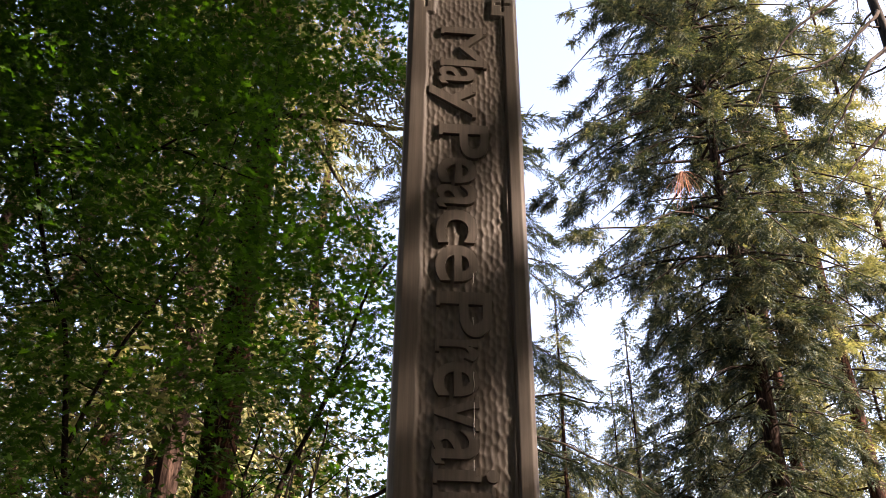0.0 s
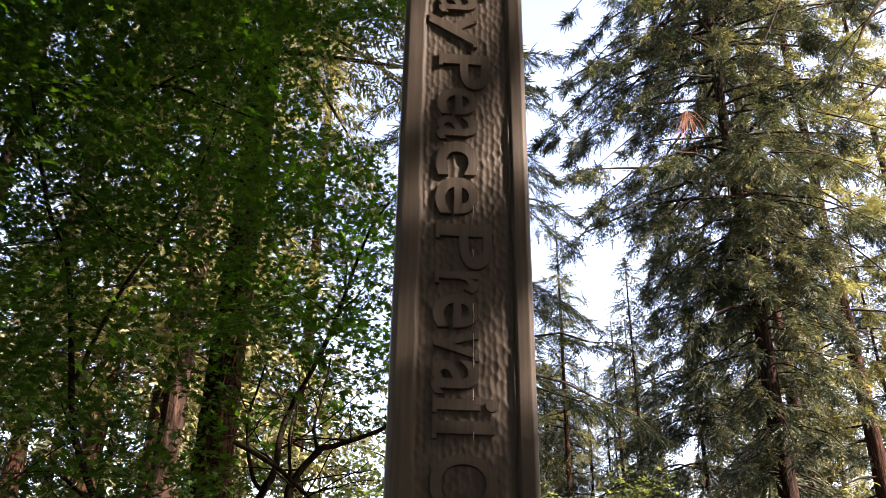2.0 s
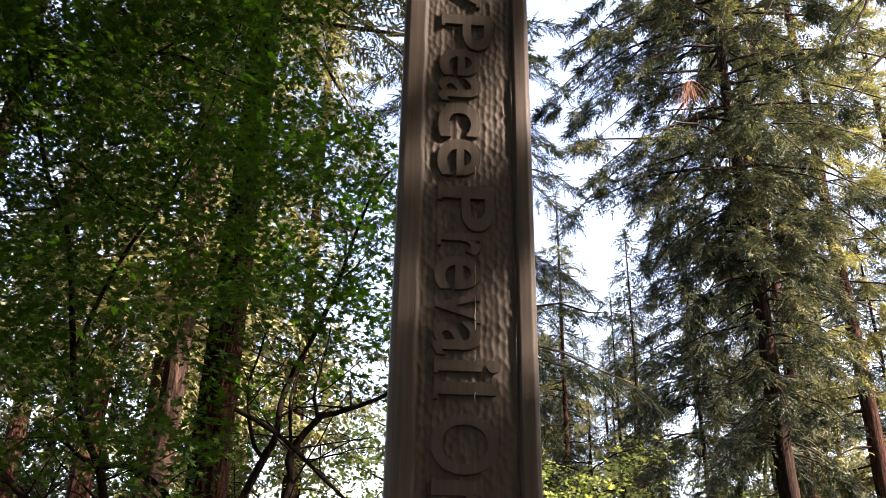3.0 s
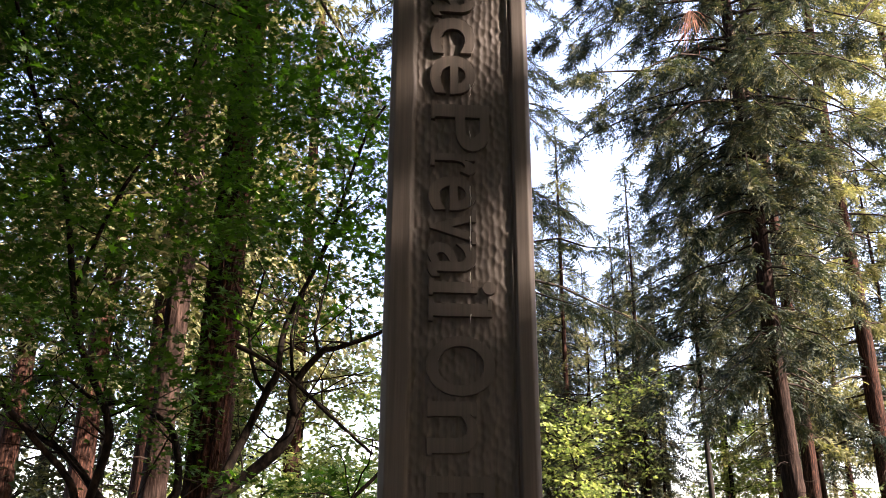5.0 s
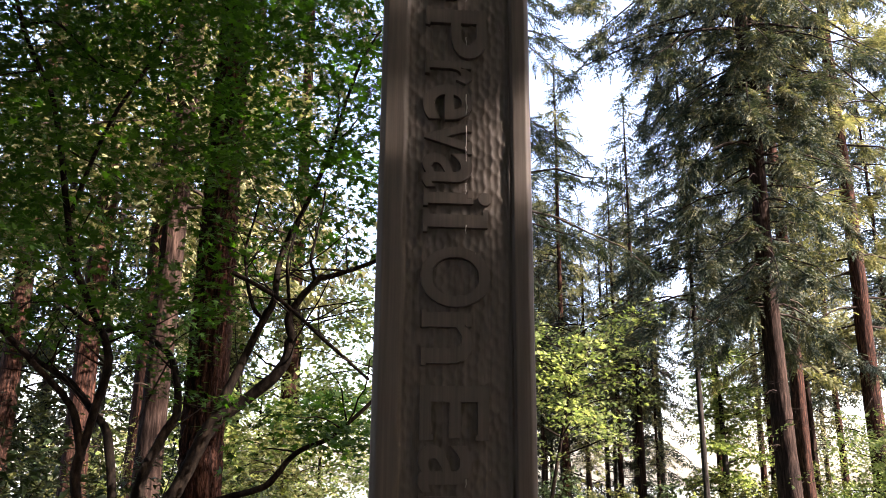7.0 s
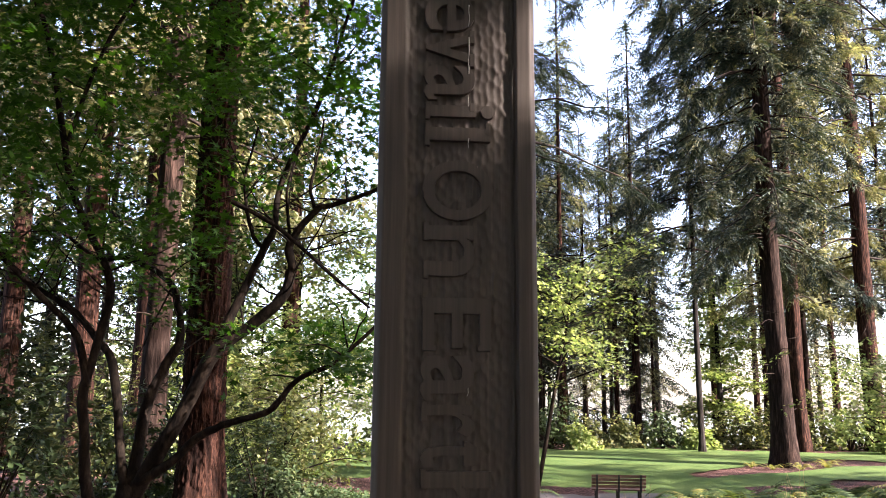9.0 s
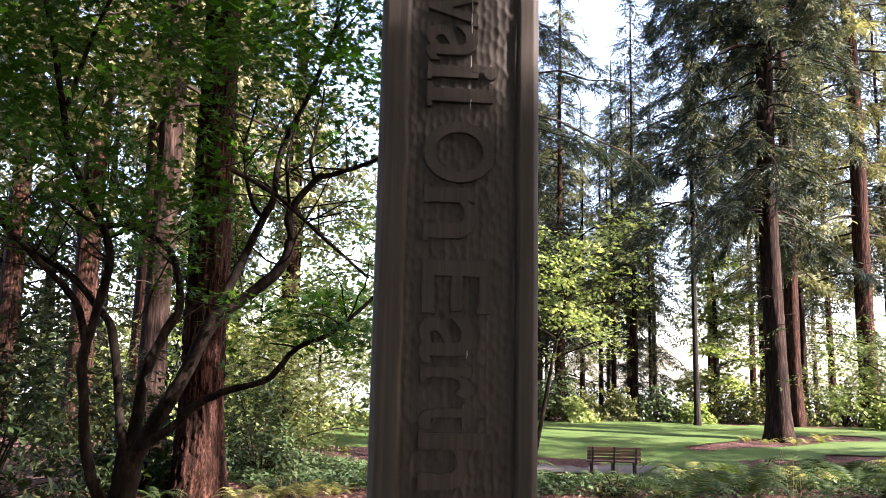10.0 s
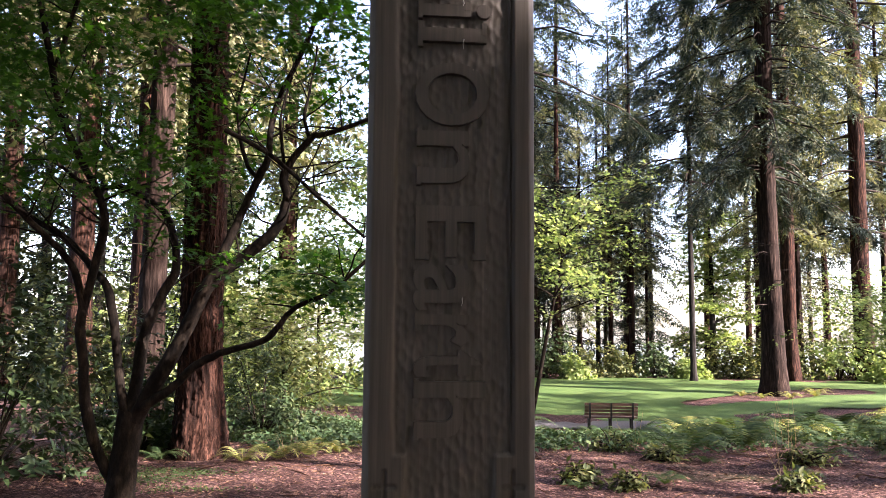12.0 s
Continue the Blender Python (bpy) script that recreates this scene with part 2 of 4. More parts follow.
def tube(C, R, sides=8, rough=0.0, seed=0):
    """A tapering round limb along C with radii R."""
    C, R = np.asarray(C, float), np.asarray(R, float)
    T = unit(np.gradient(C, axis=0))
    A = np.zeros_like(T)
    a = np.cross(T[0], (0.3, 0.9, 0.2))
    for k in range(len(T)):
        a = a - T[k] * np.dot(a, T[k])
        a = a / max(np.linalg.norm(a), 1e-9)
        A[k] = a
    B = np.cross(T, A)
    th = np.linspace(0, 2 * np.pi, sides, endpoint=False)
    rr = R[:, None] * np.ones(sides)
    if rough:
        g = np.random.default_rng(seed)
        rr = rr * (1 + rough * g.normal(size=rr.shape))
    V = C[:, None] + rr[..., None] * (np.cos(th)[None, :, None] * A[:, None] + np.sin(th)[None, :, None] * B[:, None])
    n = len(C)
    i, j = np.meshgrid(np.arange(n - 1), np.arange(sides), indexing="ij")
    k = (j + 1) % sides
    F = np.stack([i * sides + j, (i + 1) * sides + j, (i + 1) * sides + k, i * sides + k], -1).reshape(-1, 4)
    return V.reshape(-1, 3), F


def scatter(tv, tf, pos, normal, ahead, size):
    """Copies of a small leaf (tv, tf) at pos: its y along ahead, its z along normal."""
    N = unit(np.asarray(normal, float))
    A = np.asarray(ahead, float)
    A = unit(A - (A * N).sum(-1, keepdims=True) * N)
    S = np.cross(A, N)
    size = np.broadcast_to(np.asarray(size, float), (len(pos),))[:, None, None]
    V = pos[:, None] + size * (tv[None, :, 0:1] * S[:, None] + tv[None, :, 1:2] * A[:, None] + tv[None, :, 2:3] * N[:, None])
    F = tf[None] + (np.arange(len(pos)) * len(tv))[:, None, None]
    return V.reshape(-1, 3), F.reshape(-1, tf.shape[1])


def palmate():
    """A five- to seven-lobed maple leaf, its stalk end at the origin, one unit long."""
    out = []
    for k, (a, r) in enumerate([(-150, .3), (-98, .7), (-72, .3), (-46, .95), (-23, .38), (0, 1.1), (23, .38), (46, .95), (72, .3), (98, .7), (150, .3)]):
        out.append((r * .62 * math.sin(radians(a)), .36 + r * .62 * math.cos(radians(a)), 0.10 * r * r * (-1 if k % 2 == 0 else 0.2)))
    V = np.array([(0, .36, 0.0)] + out)
    F = np.array([(0, i + 2, i + 1) for i in range(len(out) - 1)] + [(0, 1, len(out))])
    return V, F


def blade(width=0.4, fold=0.12):
    """A plain pointed leaf folded along its rib."""
    V = np.array([(0, 0, 0), (width / 2, .42, fold), (0, 1, -.08), (-width / 2, .42, fold), (0, .45, 0)])
    return V, np.array([(0, 1, 4), (1, 2, 4), (2, 3, 4), (3, 0, 4)])


def spray(seed=0, pairs=6, droop=0.25, wide=0.3, slim=0.14):
    """A flat twig end of a conifer: a rib with slanting needle tufts on both sides."""
    g = np.random.default_rng(seed)
    V, F = [], []
    for k in range(pairs):
        y = (k + 0.3) / (pairs + 0.3)
        w = wide * (1 - 0.75 * y) * g.uniform(0.75, 1.2)
        for s in (-1, 1):
            b = len(V)
            z0 = -droop * y * y
            V += [(0, y - slim * 0.4, z0), (0, y + slim * 0.6, z0), (s * w, y + 0.16 + g.uniform(-.04, .06), z0 - 0.05 - w * g.uniform(.1, .5))]
            F.append((b, b + 1, b + 2) if s < 0 else (b + 1, b, b + 2))
    b = len(V)
    V += [(-.03, .9, -droop * .8), (.03, .9, -droop * .8), (0, 1.12, -droop * 1.2)]
    F.append((b, b + 1, b + 2))
    return np.array(V, float), np.array(F)


def dart(width=0.5):
    """The plainest leaf: two faces folded along the rib."""
    return np.array([(0, 0, 0), (width / 2, .45, .09), (0, 1, -.06), (-width / 2, .45, .09)]), np.array([(0, 1, 2), (0, 2, 3)])


PALM, PALM_F = palmate()
DART, DART_F = dart()
WIDE, WIDE_F = dart(0.75)
BLADE, BLADE_F = blade()


def rand_dirs(n, g, up=0.0):
    d = g.normal(size=(n, 3))
    d[:, 2] += up
    return unit(d)


# ---------------------------------------------------------------- ground
def smooth(a, b, v):
    u = np.clip((v - a) / (b - a), 0, 1)
    return u * u * (3 - 2 * u)


def height(x, y):
    """Height of the ground: level round the post, falling gently to a lawn that rises again."""
    x, y = np.asarray(x, float), np.asarray(y, float)
    h = -0.42 * smooth(9, 24, y) - 0.68 * np.exp(-((x - 8.0) / 8) ** 2 - ((y - 21.5) / 6) ** 2)
    h = h + 0.03 * np.sin(x * 1.3 + 0.4 * y) * np.sin(y * 0.9 - 0.3 * x) * (1 - smooth(20, 40, y))
    return h - 9.0 * smooth(43, 80, y)


def sheet(x0, x1, nx, y0, y1, ny, lift=0.0, inside=None, grade=1.0):
    u = np.linspace(-1, 1, nx)
    w = np.linspace(-1, 1, ny)
    X = (x0 + x1) / 2 + (x1 - x0) / 2 * np.sign(u) * np.abs(u) ** grade
    Y = (y0 + y1) / 2 + (y1 - y0) / 2 * np.sign(w) * np.abs(w) ** grade
    gx, gy = np.meshgrid(X, Y, indexing="ij")
    V = np.stack([gx, gy, height(gx, gy) + lift], -1).reshape(-1, 3)
    i, j = np.meshgrid(np.arange(nx - 1), np.arange(ny - 1), indexing="ij")
    F = np.stack([i * ny + j, (i + 1) * ny + j, (i + 1) * ny + j + 1, i * ny + j + 1], -1).reshape(-1, 4)
    if inside is not None:
        c = V[F].mean(1)
        F = F[inside(c[:, 0], c[:, 1])]
        used = np.unique(F)
        remap = np.zeros(len(V), int)
        remap[used] = np.arange(len(used))
        V, F = V[used], remap[F]
    return V, F


def wobble(x, y):
    return 0.7 * np.sin(x * 0.55) + 0.5 * np.sin(x * 1.7 + 1.1) + 0.35 * np.sin(x * 3.9 + y)


def on_lawn(x, y):
    near = np.where(x > 14, 24.2 + 0.05 * (x - 14), np.where(x < 3, 25.0, 23.6))
    # bare earth towards the foot of the tall spruce
    k = np.clip(((x - 11.5) * 7 + (y - 27) * 3) / 58, 0, 1)
    bare = np.hypot(x - 11.5 - 7 * k, y - 27 - 3 * k) < 0.5 + 0.9 * k + 0.15 * wobble(x, y)
    far = np.where(x > 14, 38 - 0.2 * (x - 14), 38.5)
    return ~bare & (y > near + 0.5 * wobble(x, y)) & (y < far + wobble(x, y)) & (x > -14 + wobble(y, x)) & (x < 33)


V, F = sheet(-900, 900, 171, -900, 900, 171, grade=3.0)
tagged(put("ground", V, F, MULCH, smooth=True), "forest floor of reddish bark mulch and moss", "ground", kind="structure")
V, F = sheet(-18, 34, 330, 22, 42, 150, lift=0.025, inside=on_lawn)
tagged(put("lawn", V, F, TURF, smooth=True), "mown green lawn clearing among tall trees", "lawn", kind="structure")
V, F = sheet(-6, 13, 90, 21.5, 25, 24, lift=0.04, inside=lambda x, y: (np.abs(y - 23.2 - 0.012 * (x - 4) ** 2 * 0.6) < 0.75) & (x > 2.5) & (x < 9.0))
tagged(put("footpath", V, F, GRAVEL, smooth=True), "grey worn footpath beside the lawn", "path", kind="structure")

# still water beyond the bluff behind the trees
m, nt, p, out = material("still water")
p.inputs["Base Color"].default_value = (0.05, 0.07, 0.08, 1)
p.inputs["Roughness"].default_value = 0.12
ripple = noise_tex(nt, coords(nt, (1, 1, 1)), 0.8, 4)
bump(nt, p, ripple, 0.05, 0.05)
xs, ys = np.meshgrid(np.linspace(-900, 900, 19), np.linspace(72, 900, 12), indexing="ij")
V = np.stack([xs, ys, np.full_like(xs, -8.6)], -1).reshape(-1, 3)
i, j = np.meshgrid(np.arange(18), np.arange(11), indexing="ij")
F = np.stack([i * 12 + j, (i + 1) * 12 + j, (i + 1) * 12 + j + 1, i * 12 + j + 1], -1).reshape(-1, 4)
tagged(put("water", V, F, m), "pale still water glimpsed between the far trees", "water", kind="structure")


# ---------------------------------------------------------------- the carved post
def carved_front(x0, x1, z0, z1, dx, dz):
    """The worked face of the post: stiles, sunk panel with gouge marks, corner blocks with cut crosses."""
    nx, nz = int(round((x1 - x0) / dx)) + 1, int(round((z1 - z0) / dz)) + 1
    X, Z = np.meshgrid(np.linspace(x0, x1, nx), np.linspace(z0, z1, nz), indexing="ij")
    corner = (Z < 1.572) | (Z > 2.958)
    left = np.where(corner, -0.055, -0.069)
    right = np.where(corner, 0.052, 0.0705)
    g = np.random.default_rng(3)
    wav = 0.0012 * np.sin(Z * 23) * np.sin(Z * 7.1) + 0.0006 * np.sin(Z * 61)
    sunk = smooth(0, 0.006, X - left - wav) * smooth(0, 0.0022, right + wav - X)
    # gouge marks: one shallow bowl for each stroke, ridges between them
    cw, ch = 0.0088, 0.0155
    ci, cj = np.floor((X + 0.2) / cw).astype(int), np.floor(Z / ch).astype(int)
    jit = g.uniform(0.2, 0.8, (80, 260, 3))
    best = np.full(X.shape, 9.0)
    deep = np.zeros(X.shape)
    for a in (-1, 0, 1):
        for b in (-1, 0, 1):
            i, j = ci + a, cj + b
            r = jit[i % 80, j % 260]
            px, pz = (i + r[..., 0]) * cw - 0.2, (j + r[..., 1] + 0.5 * (i % 2)) * ch
            ex, ez = (X - px) + 0.06 * (Z - pz), Z - pz
            d = (ex / cw) ** 2 + (ez / ch) ** 2
            hit = d < best
            best = np.where(hit, d, best)
            deep = np.where(hit, 0.6 + 0.8 * r[..., 2], deep)
    bowl = deep * (1 - np.clip(best * 1.9, 0, 1.1))
    D = sunk * (0.0036 + 0.0022 * smooth(-0.07, -0.03, X) + 0.0021 * bowl)
    # narrow quirk cut beside the right stile
    D = D + 0.007 * smooth(0.0026, 0.0014, np.abs(X - right - 0.0016)) * (1 - corner)
    # slight waviness left by the plane
    D = D + (1 - sunk) * (0.0004 * np.sin(Z * 31 + X * 40) + 0.0003 * np.sin(Z * 83 + 2))
    # bevelled arrises
    D = D + np.clip(np.abs(X) - 0.0945, 0, 1) * 1.0 + 0.0012 * smooth(0.0925, 0.0945, np.abs(X))
    # crosses cut into the corner blocks
    for cx, cz in ((-0.0745, 1.536), (0.0728, 1.535), (-0.071, 2.99), (0.073, 2.99)):
        arm = lambda u, v, half: smooth(0.0024, 0.001, np.abs(u)) * smooth(half + .001, half - .001, np.abs(v))
        D = D + 0.006 * np.maximum(arm(X - cx, Z - cz, 0.019), arm(Z - cz, X - cx, 0.0135)) * (1 - sunk)
    V = np.stack([X, D, Z], -1)
    edge0, edge1 = V[:1].copy(), V[-1:].copy()
    edge0[..., 1] = edge1[..., 1] = 0.02
    V = np.concatenate([edge0, V, edge1])
    n = nx + 2
    i, j = np.meshgrid(np.arange(n - 1), np.arange(nz - 1), indexing="ij")
    F = np.stack([i * nz + j, (i + 1) * nz + j, (i + 1) * nz + j + 1, i * nz + j + 1], -1).reshape(-1, 4)
    return V.reshape(-1, 3), F


def box(bm, x0, x1, y0, y1, z0, z1, bevel=0.0):
    m = Matrix.Translation(((x0 + x1) / 2, (y0 + y1) / 2, (z0 + z1) / 2)) @ Matrix.Diagonal((x1 - x0, y1 - y0, z1 - z0, 1))
    vs = bmesh.ops.create_cube(bm, size=1, matrix=m)["verts"]
    if bevel:
        bmesh.ops.bevel(bm, geom=list({e for v in vs for e in v.link_edges}), offset=bevel, segments=2, affect="EDGES")


CAP, LOW = (-0.042, 0.041), (-0.044, 0.021)
LETTERS = [
    ("May", [("M", 2.921, 2.826, CAP), ("a", 2.824, 2.784, LOW), ("y", 2.783, 2.712, (-0.06, 0.020))]),
    ("Peace", [("P", 2.692, 2.622, CAP), ("e", 2.622, 2.570, LOW), ("a", 2.567, 2.523, LOW), ("c", 2.519, 2.457, LOW), ("e", 2.453, 2.389, LOW)]),
    ("Prevail", [("P", 2.372, 2.299, CAP), ("r", 2.294, 2.261, (-0.042, 0.021)), ("e", 2.259, 2.208, LOW), ("v", 2.206, 2.163, (-0.042, 0.02)), ("a", 2.161, 2.114, LOW), ("i", 2.110, 2.088, (-0.042, 0.047)), ("l", 2.084, 2.053, CAP)]),
    ("On", [("O", 2.034, 1.957, (-0.044, 0.044)), ("n", 1.950, 1.887, (-0.042, 0.021))]),
    ("Earth", [("E", 1.860, 1.796, CAP), ("a", 1.791, 1.737, LOW), ("r", 1.732, 1.695, (-0.042, 0.021)), ("t", 1.690, 1.660, (-0.043, 0.039)), ("h", 1.655, 1.591, CAP)]),
]


def glyph(ch):
    """One built-in letter as a flat solid in its own unit box."""
    cu = bpy.data.curves.new("glyph", "FONT")
    cu.body, cu.size, cu.extrude, cu.offset, cu.resolution_u = ch, 1.0, 0.5, (0.0 if ch == "M" else 0.014), 6
    tmp = bpy.data.objects.new("glyph", cu)
    scene.collection.objects.link(tmp)
    bpy.context.view_layer.update()
    me = bpy.data.meshes.new_from_object(tmp.evaluated_get(bpy.context.evaluated_depsgraph_get()))
    V = np.array([v.co for v in me.vertices])
    F = [tuple(p.vertices) for p in me.polygons]
    bpy.data.objects.remove(tmp)
    bpy.data.curves.remove(cu)
    bpy.data.meshes.remove(me)
    V[:, :2] = (V[:, :2] - V[:, :2].min(0)) / (V[:, :2].max(0) - V[:, :2].min(0))
    return V, F


def carved_letter(ch, top, bottom, span):
    """The letter as raised wood: it reads downwards, its head to the right; slab feet added to its stems."""
    V, F = glyph(ch)
    z0, z1 = top, bottom
    if ch in "il":
        mid, half = (top + bottom) / 2, 0.0085
        z0, z1 = mid + half, mid - half
    bm = bmesh.new()
    vs = [bm.verts.new((span[0] + v[1] * (span[1] - span[0]), 0.0055 - v[2] * 0.0112, z0 + v[0] * (z1 - z0))) for v in V]
    for f in F:
        if len(set(f)) > 2:
            try:
                bm.faces.new([vs[k] for k in f])
            except ValueError:
                pass
    lo, hi = span[0], span[1]
    w = abs(top - bottom)
    feet = {"P": [(lo, top + .004, top - .024)], "r": [(lo, top + .003, top - .019)], "n": [(lo, top + .003, top - .019), (lo, bottom + .019, bottom - .003)],
            "h": [(lo, top + .003, top - .019), (lo, bottom + .019, bottom - .003)], "M": [(lo, top + .003, top - .018), (lo, bottom + .018, bottom - .003), (hi - .006, top + .003, top - .014), (hi - .006, bottom + .014, bottom - .003)],
            "i": [(lo, top, bottom), (0.0145, top, (top + bottom) / 2)], "l": [(lo, top, bottom), (hi - .006, top, (top + bottom) / 2)],
            "v": [(0.0145, top + .003, top - .014), (0.0145, bottom + .014, bottom - .003)], "y": [(0.0145, top + .003, top - .018), (0.0145, bottom + .018, bottom - .003)],
            "E": [(hi - .016, bottom + .007, bottom), (lo, bottom + .007, bottom)]}
    for x, a, b in feet.get(ch, []):
        deep = 0.016 if ch == "E" else 0.006
        box(bm, x, x + deep, -0.0007, 0.0105, min(a, b), max(a, b), 0.0)
    bmesh.ops.recalc_face_normals(bm, faces=bm.faces)
    return bm


post = base("carved_post", "tall weathered brown timber post with raised carved lettering", "wooden post")
V, F = carved_front(-0.1, 0.1, 1.40, 3.06, 0.0015, 0.0023)
put("carved_face", V, F, WOOD, post, "sunk panel with gouge marks and plain stiles", smooth=True)
bm = bmesh.new()
box(bm, -0.1, 0.1, 0.0155, 0.2, -0.4, 3.3, 0.004)
box(bm, -0.0998, 0.0998, 0.0005, 0.018, -0.4, 1.3995, 0.004)
box(bm, -0.0998, 0.0998, 0.0005, 0.018, 3.0605, 3.3, 0.004)
part("shaft", bm, WOOD, post)
for word, letters in LETTERS:
    for ch, top, bottom, span in letters:
        part("letter_" + ch, carved_letter(ch, top, bottom, span), WOOD, post, "raised carved letter " + ch)
g = np.random.default_rng(12)
for z, ln in ((2.405, .02), (2.33, .012), (2.17, .02), (2.2, .05), (2.12, .015), (2.063, .012), (2.245, .03), (1.752, .01)):
    C = np.stack([np.full(6, 0.013) + g.normal(0, .0006, 6), np.full(6, -0.0008), np.linspace(z, z - ln, 6)], -1)
    put("streak", *tube(C, np.linspace(.0008, .0003, 6), 5), DROPPING, post, "thin dried white streak")


# ---------------------------------------------------------------- trees
def trunk_mesh(h, r, sides, rings, furrow, lean=(0, 0), flare=0.5, seed=0, top=0.12):
    """A tapered trunk with a flared foot and upright furrows."""
    g = np.random.default_rng(seed)
    t = np.linspace(0, 1, rings) ** 1.35
    z = -0.4 + t * (h + 0.4)
    rad = r * ((1 - t) * (1 - top) + top) * (1 + flare * np.exp(-np.maximum(z, 0) / (1.6 * r + .1)))
    th = np.linspace(0, 2 * np.pi, sides, endpoint=False)
    TH, Zg = np.meshgrid(th, z)
    R = rad[:, None] * np.ones_like(TH)
    ph = g.uniform(0, 6.28, 12)
    warp = 0.5 * np.sin(Zg * 1.9 + ph[0]) + 0.35 * np.sin(Zg * 4.3 + ph[1] + 3 * TH)
    ridge = np.zeros_like(R)
    for k, (n, a) in enumerate(((5, .25), (11, .3), (19, .35), (29, .3))):
        ridge += a * np.abs(np.sin(n * TH / 2 + warp * (1 + .4 * k) + ph[2 + k] + .25 * np.sin(Zg * (3 + k))))
    lobes = 0.06 * np.sin(3 * TH + ph[8]) + 0.05 * np.sin(5 * TH + ph[9])
    R = R * (1 + lobes * (0.4 + np.exp(-np.maximum(Zg, 0) / .8))) + furrow * (ridge - .6) + furrow * .35 * g.normal(size=R.shape)
    X = R * np.cos(TH) + lean[0] * Zg + .12 * r * np.sin(Zg * .35 + ph[10])
    Y = R * np.sin(TH) + lean[1] * Zg
    V = np.stack([X, Y, Zg], -1).reshape(-1, 3)
    i, j = np.meshgrid(np.arange(rings - 1), np.arange(sides), indexing="ij")
    k = (j + 1) % sides
    F = np.stack([i * sides + j, i * sides + k, (i + 1) * sides + k, (i + 1) * sides + j], -1).reshape(-1, 4)
    return V, F


FINE = [spray(s, 6, 0.4, 0.24, 0.115) for s in range(3)]
HANGING = [spray(s + 11, 4, 0.3, 0.23, 0.18) for s in range(3)]
COARSE = [spray(s + 5, 3, 0.35, 0.38, 0.15) for s in range(3)]


def boughs(g, zs, azimuths, lengths, h, lean, twigs, size, rise, sag, hang, models=None, bunch=0):
    """Branch wood and needle sprays for a conifer."""
    wood, green = [], [[], [], [], []]
    for z0, az, L in zip(zs, azimuths, lengths):
        s = np.linspace(0, 1, 7)
        out = np.array([math.cos(az), math.sin(az), 0.0])
        side = np.array([-out[1], out[0], 0.0])
        bend = g.normal(0, .12)
        ri, sg = rise + g.normal(0, .08), sag + g.normal(0, .1)
        C = np.array([lean[0] * z0, lean[1] * z0, z0]) + L * (s[:, None] * out + bend * (s ** 2)[:, None] * side) + L * (ri * s - sg * s ** 2)[:, None] * np.array([0, 0, 1.0])
        C[1:, 2] += g.normal(0, .03 * L ** .5, 6)
        wood.append(tube(C, (0.012 + 0.011 * L) * (1 - 0.9 * s) + .004, 3))
        m = max(6, int(twigs * L))
        u = 0.12 + 0.88 * g.uniform(0, 1, m) ** 0.75
        if bunch:
            at = 0.1 + 0.9 * g.uniform(0, 1, max(2, int(bunch * L))) ** 0.75
            u = np.clip(at[g.integers(0, len(at), m)] + g.normal(0, .3 / L, m), .05, 1)
        idx = np.minimum((u * 6).astype(int), 5)
        f = (u * 6 - idx)[:, None]
        P = C[idx] * (1 - f) + C[idx + 1] * f
        T = unit(C[idx + 1] - C[idx])
        sg2 = np.where(g.uniform(size=m) < .5, -1.0, 1.0)[:, None]
        fan = g.uniform(.3, 1.2, (m, 1))
        D = unit(T + sg2 * fan * side + np.array([0, 0, -1.0]) * g.uniform(.0, hang, (m, 1)) + g.normal(0, .12, (m, 3)))
        reach = (0.16 * L * (1 - u) + 0.15)[:, None] * g.uniform(.2, 1.0, (m, 1)) * np.minimum(1, 2.2 * u)[:, None]
        P = P + D * reach + np.array([0, 0, -1.0]) * reach * .25 * hang
        N = unit(np.array([0, 0, 1.0]) + g.normal(0, .45, (m, 3)))
        sz = size * g.uniform(.6, 1.35, m) * (1 - .25 * u)
        for q, a in zip(green, (P, N, D, sz)):
            q.append(a)
    P, N, D, S = (np.concatenate(q) for q in green)
    which = g.integers(0, 3, len(P))
    leaves = [scatter(*(models or FINE)[k], P[which == k], N[which == k], D[which == k], S[which == k]) for k in range(3)]
    return wood, gather(leaves)


def branchwood(wood, tree, single=False):
    """Branch wood: bough by bough on the trees that stand clear, joined on the others."""
    if single:
        for w in wood:
            put("bough", *w, TWIG, tree)
    else:
        put("branchwood", *gather(wood), TWIG, tree, kind="stuff")


